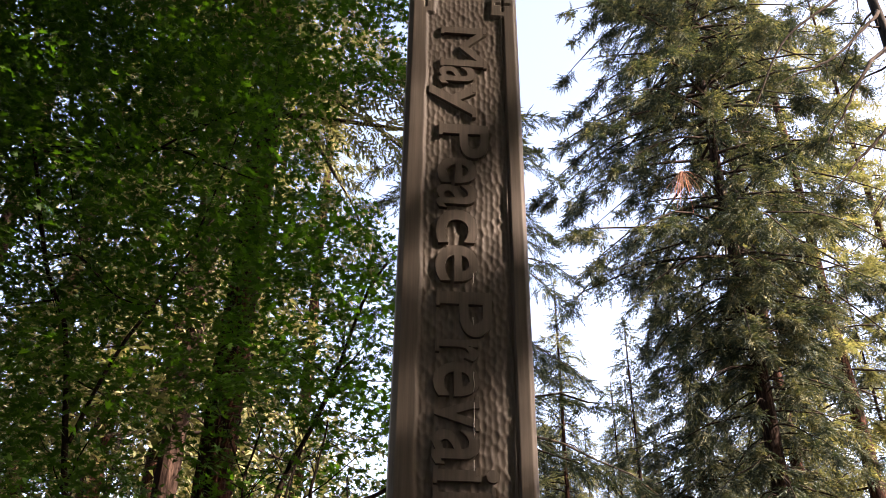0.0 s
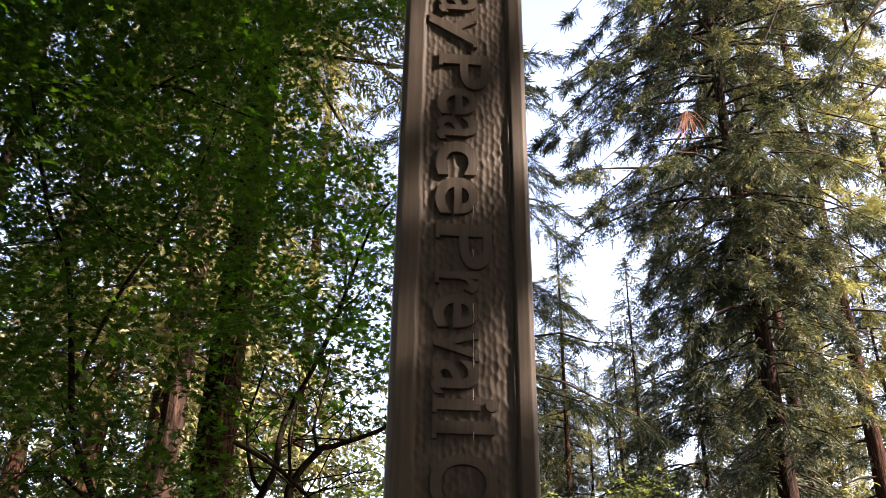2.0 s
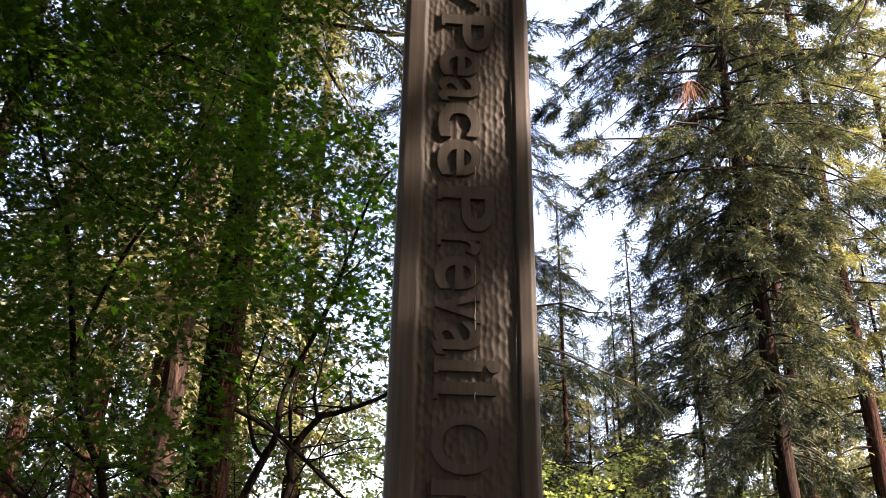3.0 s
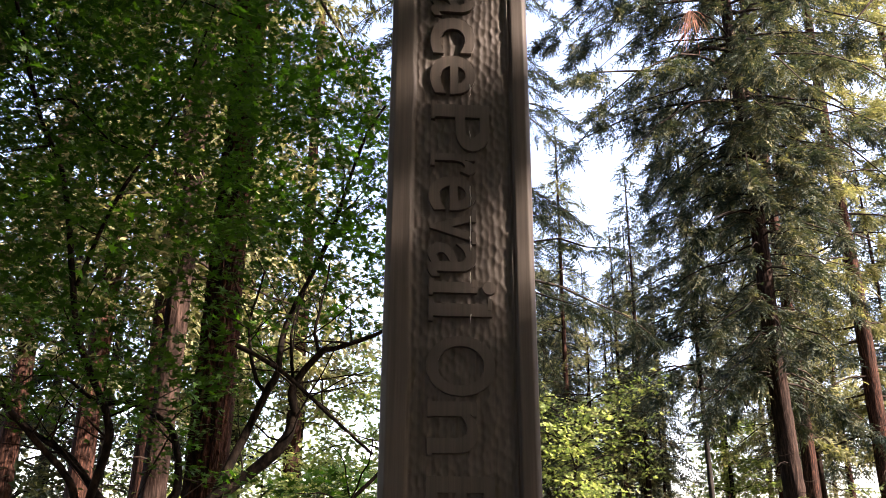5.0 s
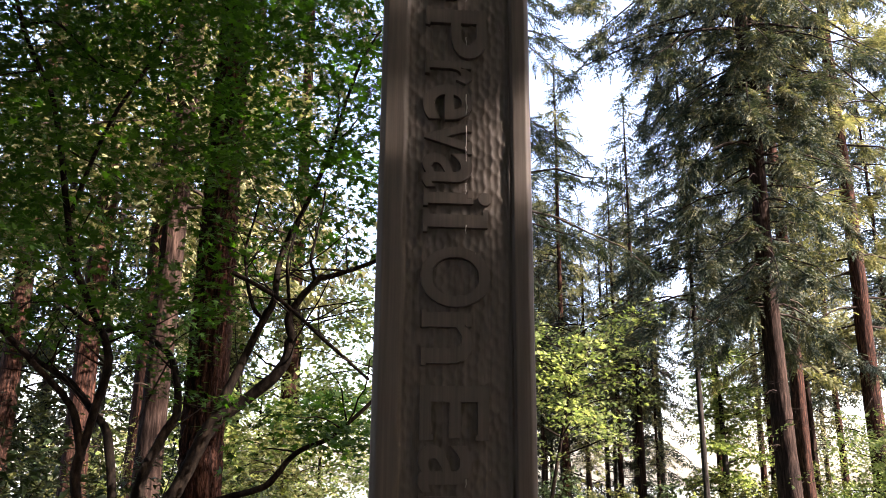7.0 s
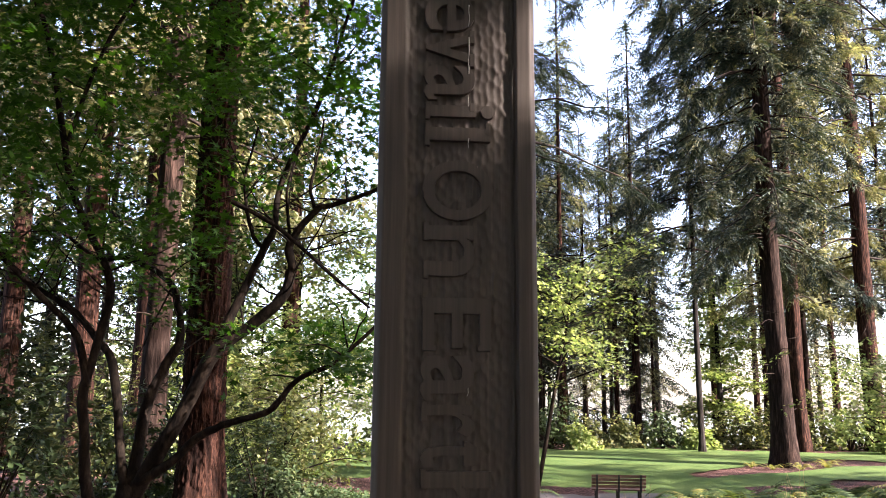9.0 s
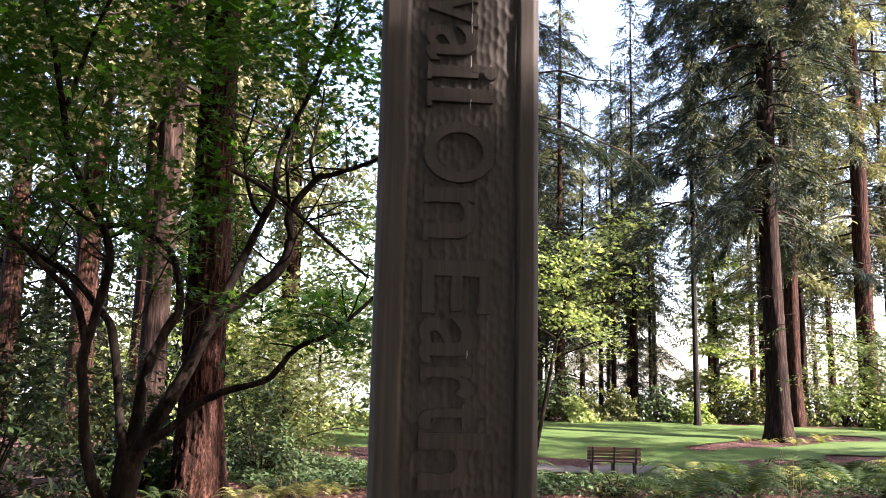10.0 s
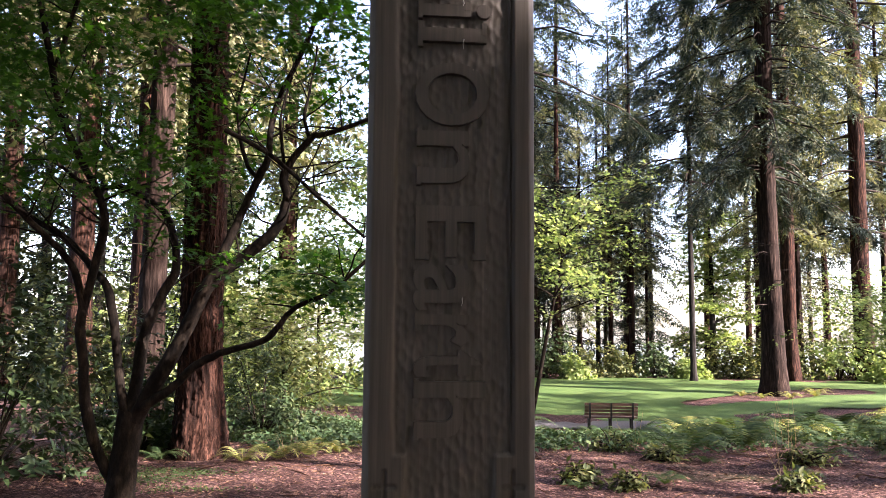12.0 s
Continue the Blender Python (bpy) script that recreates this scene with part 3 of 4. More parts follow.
def conifer(label, at, h, r, crown_from, reach, n, mat, bark, seed, twigs=9, size=0.55, rise=0.05, sag=0.45, hang=0.9, lean=(0, 0), furrow=0.02, sides=16, rings=40, group="", dead=0, models=None, single=False, clear=0, bare=None, bunch=0):
    """A conifer: furrowed trunk, drooping boughs, needles; reach(z) is the length of a bough at height z;
    below clear the side towards the open glade has lost its boughs, and below bare[1] the side at azimuth bare[0]."""
    g = np.random.default_rng(seed)
    tree = base("conifer_tree", label, "tree", (*at, float(height(*at))), group)
    V, F = trunk_mesh(h, r, sides, rings, furrow, lean, seed=seed)
    put("trunk", V, F, bark, tree, smooth=True)
    zs = crown_from + (h - crown_from) * np.sort(g.uniform(0, 1, n)) ** 1.1
    az = np.arange(n) * 2.39996 + g.normal(0, .3, n)
    L = np.array([max(.3, reach(z)) for z in zs]) * g.uniform(.45, 1.2, n)
    keep = (zs > clear) | (np.cos(az + math.pi / 2 - 0.45) < 0.45)
    if bare:
        keep &= (zs > bare[1]) | (np.cos(az - bare[0]) < 0.2)
    zs, az, L = zs[keep], az[keep], L[keep]
    wood, leaves = boughs(g, zs, az, L, h, lean, twigs, size, rise, sag, hang, models, bunch)
    branchwood(wood, tree, single)
    put("crown", *leaves, mat, tree)
    if dead:
        pieces = []
        for k in range(dead):
            z0, a, L = g.uniform(1.5, crown_from + 4), g.uniform(0, 6.28), g.uniform(.8, 3.2)
            s = np.linspace(0, 1, 6)[:, None]
            C = np.array([lean[0] * z0, lean[1] * z0, z0]) + L * s * np.array([math.cos(a), math.sin(a), 0]) + L * np.array([0, 0, 1.0]) * (.1 * s - g.uniform(.1, .5) * s * s) + g.normal(0, .03, (6, 3)) * s
            pieces.append(tube(C, .022 * (1 - .85 * s[:, 0]), 4))
            for q in range(3):
                k0 = g.integers(1, 5)
                d = unit(g.normal(0, 1, 3) + np.array([math.cos(a), math.sin(a), -.7]))
                C2 = C[k0] + np.linspace(0, g.uniform(.3, .9), 4)[:, None] * d + g.normal(0, .015, (4, 3))
                pieces.append(tube(C2, np.array([.008, .006, .005, .003]), 3))
        put("deadwood", *gather(pieces), TWIG, tree, "bare dead twigs", kind="stuff")
    return tree


def taper(h, base_len, z_from):
    return lambda z: base_len * (1 - max(0, (z - z_from)) / (h - z_from + 0.01)) ** .8 + .25


# large spruce beyond the bench
def spruce_reach(z):
    return np.interp(z, [4, 6, 16, 21, 24, 31, 40, 48, 54], [2.6, 4.2, 4.4, 5.0, 8.4, 8.8, 8.4, 6.5, 3.0])


big = conifer("tall spruce with drooping blue-green boughs beside the lawn", (17.3, 33.0), 54, 0.47, 9.5, spruce_reach, 340, SPRUCE, BARK_SPRUCE, 21,
              twigs=29, size=0.72, rise=0.06, sag=0.55, hang=3.4, models=HANGING, sides=36, rings=120, furrow=0.03, dead=26, single=True, clear=11, bunch=0.9)
big.matrix_basis = Matrix.Translation((15.2, 28.9, float(height(15.2, 28.9)))) @ Matrix.Scale(.88, 4)
conifer("slim fir trunk beside the tall spruce", (20.3, 37.0), 58, 0.36, 6.5, taper(58, 4.4, 6), 72, FIR, BARK_FIR, 22, models=COARSE, twigs=15, size=0.95, hang=1.4, dead=14, sides=28, clear=12)
conifer("sunlit fir with yellow-green needles and bare lower twigs", (24.7, 38.0), 60, 0.46, 7.0, taper(60, 5.6, 8), 150, FIR, BARK_FIR, 23, models=HANGING, twigs=24, size=0.8, bunch=0.9, hang=2.4, dead=24, sides=32, clear=18)
conifer("sunlit fir with hanging sprays at the clearing's edge", (33.0, 43.0), 56, 0.42, 13.0, taper(56, 6.0, 7), 150, FIR, BARK_FIR, 24, models=COARSE, twigs=15, size=1.0, hang=1.4, dead=8)
conifer("dense dark spruce with blue-green hanging sprays", (15.2, 36.5), 28, 0.14, 9.5, taper(28, 4.6, 6), 130, SPRUCE, BARK_GREY, 26, twigs=26, size=0.7, hang=3.2, sag=.6, dead=6, models=HANGING, bunch=1.0)
conifer("dark hemlock with long drooping boughs behind the post", (2.7, 26.0), 40, 0.42, 7.0, lambda z: np.interp(z, [6, 9, 12, 14, 18, 26, 40], [4.6, 5.8, 5.8, 4.7, 4.6, 3.8, .5]), 120, SHADED_HEMLOCK, BARK_GREY, 25,
        twigs=30, size=0.55, rise=0.12, sag=0.5, hang=1.6, dead=8, single=True, bare=(math.pi, 15))


# the thick fir beside the maple
def left_fir():
    g = np.random.default_rng(31)
    tree = base("fir_tree", "thick old fir with deeply furrowed reddish bark", "tree", (-2.42, 10.95, float(height(-2.42, 10.95))))
    V, F = trunk_mesh(30, 0.29, 100, 380, 0.04, (-0.012, 0.0), flare=0.42, seed=5, top=.2)
    put("trunk", V, F, BARK_FIR, tree, smooth=True)
    n = 90
    zs = 11.5 + 18.5 * np.sort(g.uniform(0, 1, n))
    wood, leaves = boughs(g, zs, np.arange(n) * 2.4, np.array([4.6 - .12 * (z - 11) for z in zs]), 30, (-0.012, 0), 26, .6, .05, .3, 1.0)
    branchwood(wood, tree)
    put("crown", *leaves, FIR, tree)
    return tree


left_fir()

# forest round the clearing: three models, repeated
models = [
    conifer("tall fir of the surrounding forest", (-4.7, 17.0), 40, 0.30, 7, taper(40, 3.8, 6), 85, FIR, BARK_SPRUCE, 41, twigs=8, size=1.0, hang=1.3, group="forest trees", dead=10, models=COARSE, sides=14, rings=30),
    conifer("tall fir with sunlit reddish trunk", (-8.6, 24.0), 44, 0.38, 9, taper(44, 4.4, 8), 85, FIR, BARK_FIR, 42, twigs=8, size=1.06, hang=1.3, group="forest trees", dead=10, models=COARSE, sides=14, rings=30),
    conifer("dark hemlock of the surrounding forest", (-9.0, 44.0), 36, 0.32, 1.5, taper(36, 4.6, 4), 95, SHADED_HEMLOCK, BARK_GREY, 43, twigs=8, size=1.06, hang=1.6, group="forest trees", models=COARSE, sides=12, rings=24),
]
models.append(conifer("slim spruce with a bare lower trunk beyond the lawn", (6.6, 46.0), 24, 0.17, 6.5, taper(24, 3.3, 4), 110, SPRUCE, BARK_SPRUCE, 44, twigs=12, size=0.75, hang=2.6, group="forest trees", dead=12, models=HANGING, sides=12, rings=24))
models.append(conifer("slim sunlit fir with a bare lower trunk beyond the lawn", (9.0, 47.5), 25, 0.19, 8.0, taper(25, 3.0, 6), 80, FIR, BARK_FIR, 45, twigs=12, size=0.7, hang=2.0, group="forest trees", dead=14, models=HANGING, sides=12, rings=24))
g = np.random.default_rng(51)
for k in range(26):
    x, y = 4.5 + 1.25 * k + g.normal(0, .5), 43.5 + 4.5 * (k % 4) + g.uniform(-1.6, 1.6)
    s = g.uniform(.75, 1.1) * (1.25 if x > 19 else 1.0)
    if 16.6 < x * 44 / y < 21.4:
        continue
    copy_thing(models[3 + (k * 7 % 5 > 2)], Matrix.Translation((x, y, float(height(x, y)))) @ pose(0, 0, 0, 0, 0, g.uniform(0, 360)) @ Matrix.Scale(s, 4))
g = np.random.default_rng(50)
FOREST = [  # x, y, model, scale
    (-6.0, 21, 1, .95), (-8.2, 31, 0, 1.0), (-12.5, 28, 1, 1.0), (-14, 20, 0, 1.1), (-19, 44, 2, 1.1),
    (-12, 56, 2, 1.0), (8.2, 54, 2, .45), (11.5, 43, 0, .36), (16.3, 46, 0, .38),
    (21.5, 60, 2, .62), (20.0, 46, 1, .52), (24.2, 48, 1, .7), (27.3, 52, 0, .75),
    (-9.5, 16.5, 0, .9), (-5.6, 29, 0, 1.1), (-3.6, 34, 1, 1.0), (-6.8, 39, 1, 1.1), (-10, 30, 2, .6), (-13.5, 34, 2, .8), (-7, 33, 2, .55), (10.6, 45, 3, .85), (12.6, 47.5, 3, .8), (13.8, 45, 4, .85), (9.2, 44, 3, .75), (9.6, 50, 2, .62), (14.2, 49, 2, .5), (17.4, 52, 2, .5), (11.9, 51, 2, .52), (8.0, 45, 2, .42), (13.2, 56, 2, .75), (5.6, 47, 2, .6), (5.0, 66, 2, .5), (10.5, 70, 2, .5), (24, 72, 2, .6)]
for x, y, k, s in FOREST:
    s = s * (1.0 + 0.3 * float(smooth(45, 60, y)))
    copy_thing(models[k], Matrix.Translation((x, y, float(height(x, y)))) @ pose(0, 0, 0, 0, 0, g.uniform(0, 360)) @ Matrix.Scale(s, 4))
# unseen conifers added beside the viewer to shade near ground, lawn and maple
g = np.random.default_rng(50)
g.uniform(0, 360, 23)
for x, y, k, s in [(18, -3.6, 1, 1.0), (25, 1, 2, .8), (29, 9, 1, .75), (36, 14, 2, .8), (27, 19, 0, .7), (31, 25, 1, .7), (40, 19, 1, .9), (32, 11.5, 2, .9), (22, 15.5, 2, .6), (28, 12, 1, .8), (15.6, -2.2, 1, .8), (19.5, 1.6, 2, .62), (23, 4, 2, .7), (33, 13.5, 2, .75), (30.4, -17.5, 2, 1.15)]:
    copy_thing(models[k], Matrix.Translation((x, y, float(height(x, y)))) @ pose(0, 0, 0, 0, 0, g.uniform(0, 360)) @ Matrix.Scale(s, 4))


# ---------------------------------------------------------------- broad-leaved trees
def fans(g, centres, leaves, radius, size, flat=0.35, tv=PALM, tf=PALM_F):
    """Flat layered sprays of leaves about each centre."""
    n = len(centres) * leaves
    C = np.repeat(centres, leaves, 0)
    tilt = unit(np.array([0, 0, 1.0]) + g.normal(0, flat, (len(centres), 3)))
    N0 = np.repeat(tilt, leaves, 0)
    a = g.uniform(0, 2 * np.pi, n)
    R = radius * np.sqrt(g.uniform(0.02, 1, n)) * g.uniform(.7, 1.2, n)
    A = unit(np.cross(N0, np.array([0.3, 1, 0.1])))
    B = np.cross(N0, A)
    D = np.cos(a)[:, None] * A + np.sin(a)[:, None] * B
    P = C + R[:, None] * D - np.array([0, 0, 1.0]) * (.25 * R ** 2 / radius)[:, None] + g.normal(0, .04, (n, 3))
    N = unit(N0 + g.normal(0, .35, (n, 3)))
    return scatter(tv, tf, P, N, D + np.array([0, 0, -.45]) + g.normal(0, .35, (n, 3)), size * g.uniform(.6, 1.25, n))


STEM_LINES = {
    "A": ([(-2.54, 7.5, 0.2), (-2.72, 7.45, 0.53), (-2.83, 7.4, 0.97), (-2.85, 7.3, 1.41), (-2.9, 7.3, 1.79), (-2.8, 7.3, 2.24), (-2.68, 7.2, 2.81), (-2.87, 7.1, 3.32), (-3.02, 7.0, 3.71), (-3.11, 6.9, 4.21), (-3.4, 6.9, 5.4), (-3.87, 7.0, 6.3), (-4.3, 6.8, 7.7)], .075, .022),
    "A2": ([(-2.86, 7.3, 1.85), (-3.0, 7.3, 2.35), (-3.35, 7.2, 2.75), (-3.63, 7.1, 3.03), (-3.91, 7.0, 3.22), (-4.7, 6.8, 3.7)], .05, .02),
    "B": ([(-2.45, 7.5, 0.85), (-2.54, 7.5, 1.13), (-2.71, 7.6, 2.03), (-2.93, 7.7, 2.32), (-3.2, 7.7, 2.61), (-3.7, 7.8, 2.91), (-4.5, 7.9, 3.6)], .065, .025),
    "C": ([(-2.43, 7.5, 0.88), (-2.4, 7.6, 1.35), (-2.38, 7.7, 1.69), (-2.24, 7.8, 2.1), (-2.12, 7.8, 2.34), (-2.18, 7.9, 2.71), (-2.35, 8.0, 3.03), (-2.81, 8.1, 3.28), (-3.17, 8.2, 3.29), (-3.6, 8.2, 3.6)], .085, .02),
    "D": ([(-2.38, 7.45, 0.83), (-2.18, 7.4, 1.19), (-1.87, 7.3, 1.75), (-1.65, 7.2, 2.19), (-1.33, 7.2, 2.45), (-1.01, 7.1, 2.72), (-0.92, 7.1, 3.0), (-0.96, 7.1, 3.26), (-0.72, 7.1, 3.62), (-0.6, 7.1, 3.66), (-0.14, 7.0, 3.82), (0.3, 6.9, 4.1)], .105, .016),
    "D2": ([(-1.65, 7.2, 2.19), (-1.44, 7.25, 2.75), (-1.24, 7.3, 3.25), (-1.14, 7.3, 3.47), (-1.12, 7.4, 3.91), (-0.98, 7.4, 4.3), (-0.71, 7.5, 4.99), (-0.5, 7.4, 5.66), (-.29, 7.4, 6.3), (-.1, 7.5, 6.75)], .058, .015),
    "D3": ([(-1.24, 7.3, 3.25), (-1.36, 7.3, 3.42), (-1.46, 7.3, 3.8), (-1.5, 7.35, 4.1), (-1.42, 7.35, 4.6)], .03, .012),
    "D4": ([(-1.52, 6.95, 3.66), (-1.13, 7.0, 3.47), (-.8, 7.05, 3.22), (-0.5, 7.0, 2.96), (-0.12, 6.9, 2.64)], .032, .016),
    "D6": ([(-0.96, 7.1, 3.26), (-.98, 7.1, 3.5), (-1.0, 7.1, 3.85), (-.9, 7.1, 4.3)], .025, .012),
    "D7": ([(-0.72, 7.1, 3.62), (-.76, 7.1, 3.85), (-.7, 7.1, 4.15), (-.62, 7.1, 4.6)], .025, .01),
    "E": ([(-2.34, 7.4, 0.94), (-2.02, 7.3, 1.14), (-1.76, 7.2, 1.37), (-1.46, 7.1, 1.52), (-1.07, 7.0, 1.65), (-0.81, 6.9, 1.92), (-0.48, 6.8, 2.08), (-0.12, 6.7, 2.42), (.2, 6.6, 2.7)], .06, .014),
    "F": ([(-4.3, 6.8, 7.6), (-4.0, 7.0, 7.75), (-3.83, 7.0, 7.8), (-2.84, 7.0, 7.86), (-2.34, 7.0, 7.7), (-1.77, 7.0, 7.48)], .035, .008),
    "G": ([(-3.02, 7.0, 7.82), (-2.56, 7.0, 8.24), (-1.92, 7.0, 8.62), (-1.41, 7.0, 8.43)], .02, .006),
    "J": ([(-3.87, 7.0, 6.3), (-3.54, 7.0, 6.32), (-3.08, 7.0, 5.89), (-2.6, 7.0, 5.7)], .02, .008),
    "K": ([(-3.11, 6.9, 4.21), (-2.9, 7.0, 5.2), (-2.5, 7.2, 6.3), (-2.3, 7.2, 7.2), (-2.0, 7.2, 9.2)], .03, .008),
}


def maple():
    g = np.random.default_rng(61)
    tree = base("maple_tree", "spreading maple with dark twisting stems and layered green leaves", "tree", (-2.5, 7.5, 0))
    off = np.array([-2.5, 7.5, 0])
    C = spline([(-2.5, 7.5, -.2), (-2.5, 7.5, .06), (-2.47, 7.5, .5), (-2.42, 7.5, .92)], 16) - off
    put("trunk", *tube(C, np.interp(C[:, 2], [-.2, .1, .5, .9], [.22, .14, .13, .13]), 22, .03, 3), BARK_MAPLE, tree, smooth=True)
    paths, twigs = [], []
    for key, (pts, r0, r1) in STEM_LINES.items():
        n = len(pts) * 7
        C = spline(pts, n) - off
        C = C + np.cumsum(g.normal(0, .004, C.shape), 0) * np.linspace(0, 1, n)[:, None] ** .5
        R = np.linspace(r0 * .8, r1 * .9, n) * (1 + .05 * np.sin(np.arange(n) * .45 + r0 * 100))
        put("limb", *tube(C, R, 12, .04, n), BARK_MAPLE, tree, smooth=True)
        paths.append(C)
        # side branchlets
        for q in range(int(2 + len(pts) * .9)):
            k = g.integers(n // 3, n - 1)
            if C[k, 2] < 1.9:
                continue
            d = unit(g.normal(0, 1, 3) * np.array([1, 1, .45]) + np.array([0, 0, .35]))
            L = g.uniform(.5, 1.3)
            s = np.linspace(0, 1, 7)[:, None]
            c2 = C[k] + s * L * d + np.cumsum(g.normal(0, .03, (7, 3)), 0) * s
            twigs.append(tube(c2, np.linspace(min(.012, R[k] * .5), .003, 7), 5))
            paths.append(c2)
    for w in twigs:
        put("twig", *w, BARK_MAPLE, tree)
    # layered crown
    n = 1900
    c = np.stack([g.uniform(-6.4, .25, n), g.uniform(5.6, 10.0, n), g.uniform(1.7, 12.4, n)], -1)
    x, y, z = c.T
    k = 8.4 / (y + .95)
    xs, zs = (x + .1) * k, 1.7 + (z - 1.7) * k      # seen against the plane of the stems
    keep = zs > np.interp(xs, [-7, -3.3, -2.2, -1.9, -1.5, -1.2, 0], [2.7, 3.0, 2.9, 2.4, 3.1, 3.7, 3.9])
    hole = (xs > -.9 - .1 * (zs - 7)) & (zs > 7.4) & (zs < 9.4)
    thin = np.interp(xs, [-3, -1.4, -.9, .3], [1, .95, .8, .7]) * np.interp(zs, [2.5, 4, 5.5, 7], [.5, .6, .85, 1.0])
    keep &= ~hole & (g.uniform(size=n) < thin) & (xs < .15)
    c = c[keep]
    low = np.stack([g.uniform(-1.3, -.15, 16), g.uniform(6.5, 7.3, 16), g.uniform(1.95, 2.5, 16)], -1)
    c = np.vstack([c, low])
    put("crown", *fans(g, c - off, 52, .46, .108, .28), SHADED_MAPLE, tree)
    return tree


maple()


def broadleaf(label, at, h, r, spread, n_limb, n_fan, mat, seed, leaf=.12, bark=BARK_GREY, first=.3, leaves=34, name="broadleaf_tree", rad=.55, lean=(0, 0)):
    """A small broad-leaved tree: trunk, arching limbs, layered leaf sprays along their outer parts."""
    g = np.random.default_rng(seed)
    tree = base(name, label, "tree", (*at, float(height(*at))))
    s = np.linspace(0, 1, 14)[:, None]
    T = s * np.array([lean[0] * h, lean[1] * h, h * .8]) + np.cumsum(g.normal(0, .02 * h / 8, (14, 3)), 0) * s - np.array([0, 0, .2])
    put("trunk", *tube(T, r * (1 - .85 * s[:, 0]) + .01, 10, .04, seed), bark, tree, smooth=True)
    limbs, cs = [], []
    for q in range(n_limb):
        k = int(np.interp(q / n_limb, [0, 1], [first * 14, 13]))
        a = q * 2.4 + g.normal(0, .3)
        L = spread * g.uniform(.6, 1.1) * (1 - .45 * (k / 14))
        u = np.linspace(0, 1, 9)[:, None]
        C = T[k] + L * u * np.array([math.cos(a), math.sin(a), .55]) - np.array([0, 0, .3 * L]) * u ** 2 + np.cumsum(g.normal(0, .04, (9, 3)), 0) * u
        limbs.append(tube(C, np.linspace(r * .4, .008, 9), 6))
        m = max(2, n_fan // n_limb)
        v = g.integers(3, 9, m)
        cs.append(C[v] + g.normal(0, 1, (m, 3)) * np.array([.5, .5, .3]) * spread * .3)
    for w in limbs:
        put("limb", *w, bark, tree)
    put("crown", *fans(g, np.concatenate(cs), leaves, rad, leaf, .3, *((PALM, PALM_F) if leaf < .14 else (WIDE, WIDE_F))), mat, tree)
    return tree


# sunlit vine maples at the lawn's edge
broadleaf("vine maple with bright yellow-green leaves beside the lawn", (-3.7, 26.0), 6.5, .07, 2.6, 14, 170, SUNLIT_VINE, 70, .15, BARK_MAPLE, .2)
broadleaf("vine maple with bright yellow-green leaves beside the lawn", (4.2, 21.0), 9.0, .06, 2.9, 16, 140, SUNLIT_VINE, 71, .138, BARK_MAPLE, .45, lean=(.16, 0))
broadleaf("vine maple with bright yellow-green leaves beside the lawn", (-1.9, 29.0), 7.0, .07, 2.4, 12, 130, SUNLIT_VINE, 73, .15, BARK_MAPLE, .55)
broadleaf("young maple with pale green layered leaves", (14.5, 20.5), 5.0, .06, 3.4, 12, 150, SUNLIT_VINE, 72, .138, BARK_MAPLE, .45)
broadleaf("sunlit broad-leaved tree behind the lawn", (-3.5, 36.0), 14, .16, 5.5, 18, 170, SUNLIT_VINE, 74, .26, BARK_GREY, .2, rad=.9)
broadleaf("sunlit broad-leaved tree behind the lawn", (1.2, 44.0), 16, .18, 6.0, 18, 200, SUNLIT_VINE, 75, .26, BARK_GREY, .15, rad=.95)
broadleaf("sunlit broad-leaved tree among the firs", (-9.0, 34.0), 13, .15, 5.0, 16, 190, SUNLIT_VINE, 76, .26, BARK_GREY, .2, rad=.9)
broadleaf("sunlit broad-leaved tree among the firs", (-15.0, 33.0), 12, .15, 5.0, 16, 220, BROAD, 77, .26, BARK_GREY, .2, rad=.9)
broadleaf("pale mossy sunlit tree at the clearing's edge", (18.6, 42.0), 12, .2, 2.6, 18, 260, SUNLIT_VINE, 78, .22, BARK_GREY, .1, rad=.7)
broadleaf("small leafy tree behind the fir", (-1.75, 16.2), 3.8, .05, 1.9, 12, 110, BROAD, 79, .13, BARK_MAPLE, .25, lean=(-.04, 0))


# ---------------------------------------------------------------- unseen trees added behind the viewer to block light
def shade_tree(at, h, r, seed, label="unseen leafy tree added to keep sky light off the scene", leaves=7, leaf=.82, lumps=1.0, mid=.62, half=.36):
    g = np.random.default_rng(seed)
    tree = base("shade_tree", label, "tree", (*at, float(height(*at))), "shade trees behind the viewer")
    V, F = trunk_mesh(h * max(.7, mid), .28, 14, 20, .012, seed=seed)
    put("trunk", V, F, BARK_GREY, tree, smooth=True)
    d = rand_dirs(420, g)
    c = d * np.array([r, r, h * half]) * (g.uniform(.25, 1, 420) ** .4)[:, None] * (1 + lumps * (.18 * np.sin(5 * d[:, :1] + seed) + .15 * np.sin(6 * d[:, 1:2])))
    c[:, 2] += h * mid
    put("crown", *fans(g, c, leaves, .85, leaf, .4, WIDE, WIDE_F), SHADED_MAPLE, tree)
    return tree


dense = shade_tree((-7.0, -4.2), 22, 6.0, 171)
# unseen leaning trunk, added to throw a slanting shadow band across the post
leaning = base("shadow_trunk", "slender unseen leaning trunk added to cast a band of shade on the post", "tree", (7.2, -10.8, 0))
C = np.linspace(-.03, 1.5, 40)[:, None] * np.array([3.37, 5.36, 9.96])
put("trunk", *tube(C, np.linspace(.1, .06, 40), 10, .03, 4), BARK_GREY, leaning, smooth=True)
low = shade_tree((8.9, -4.6), 7.5, 3.4, 172, "small unseen leafy tree added to shade the post", 40, .3, .15)
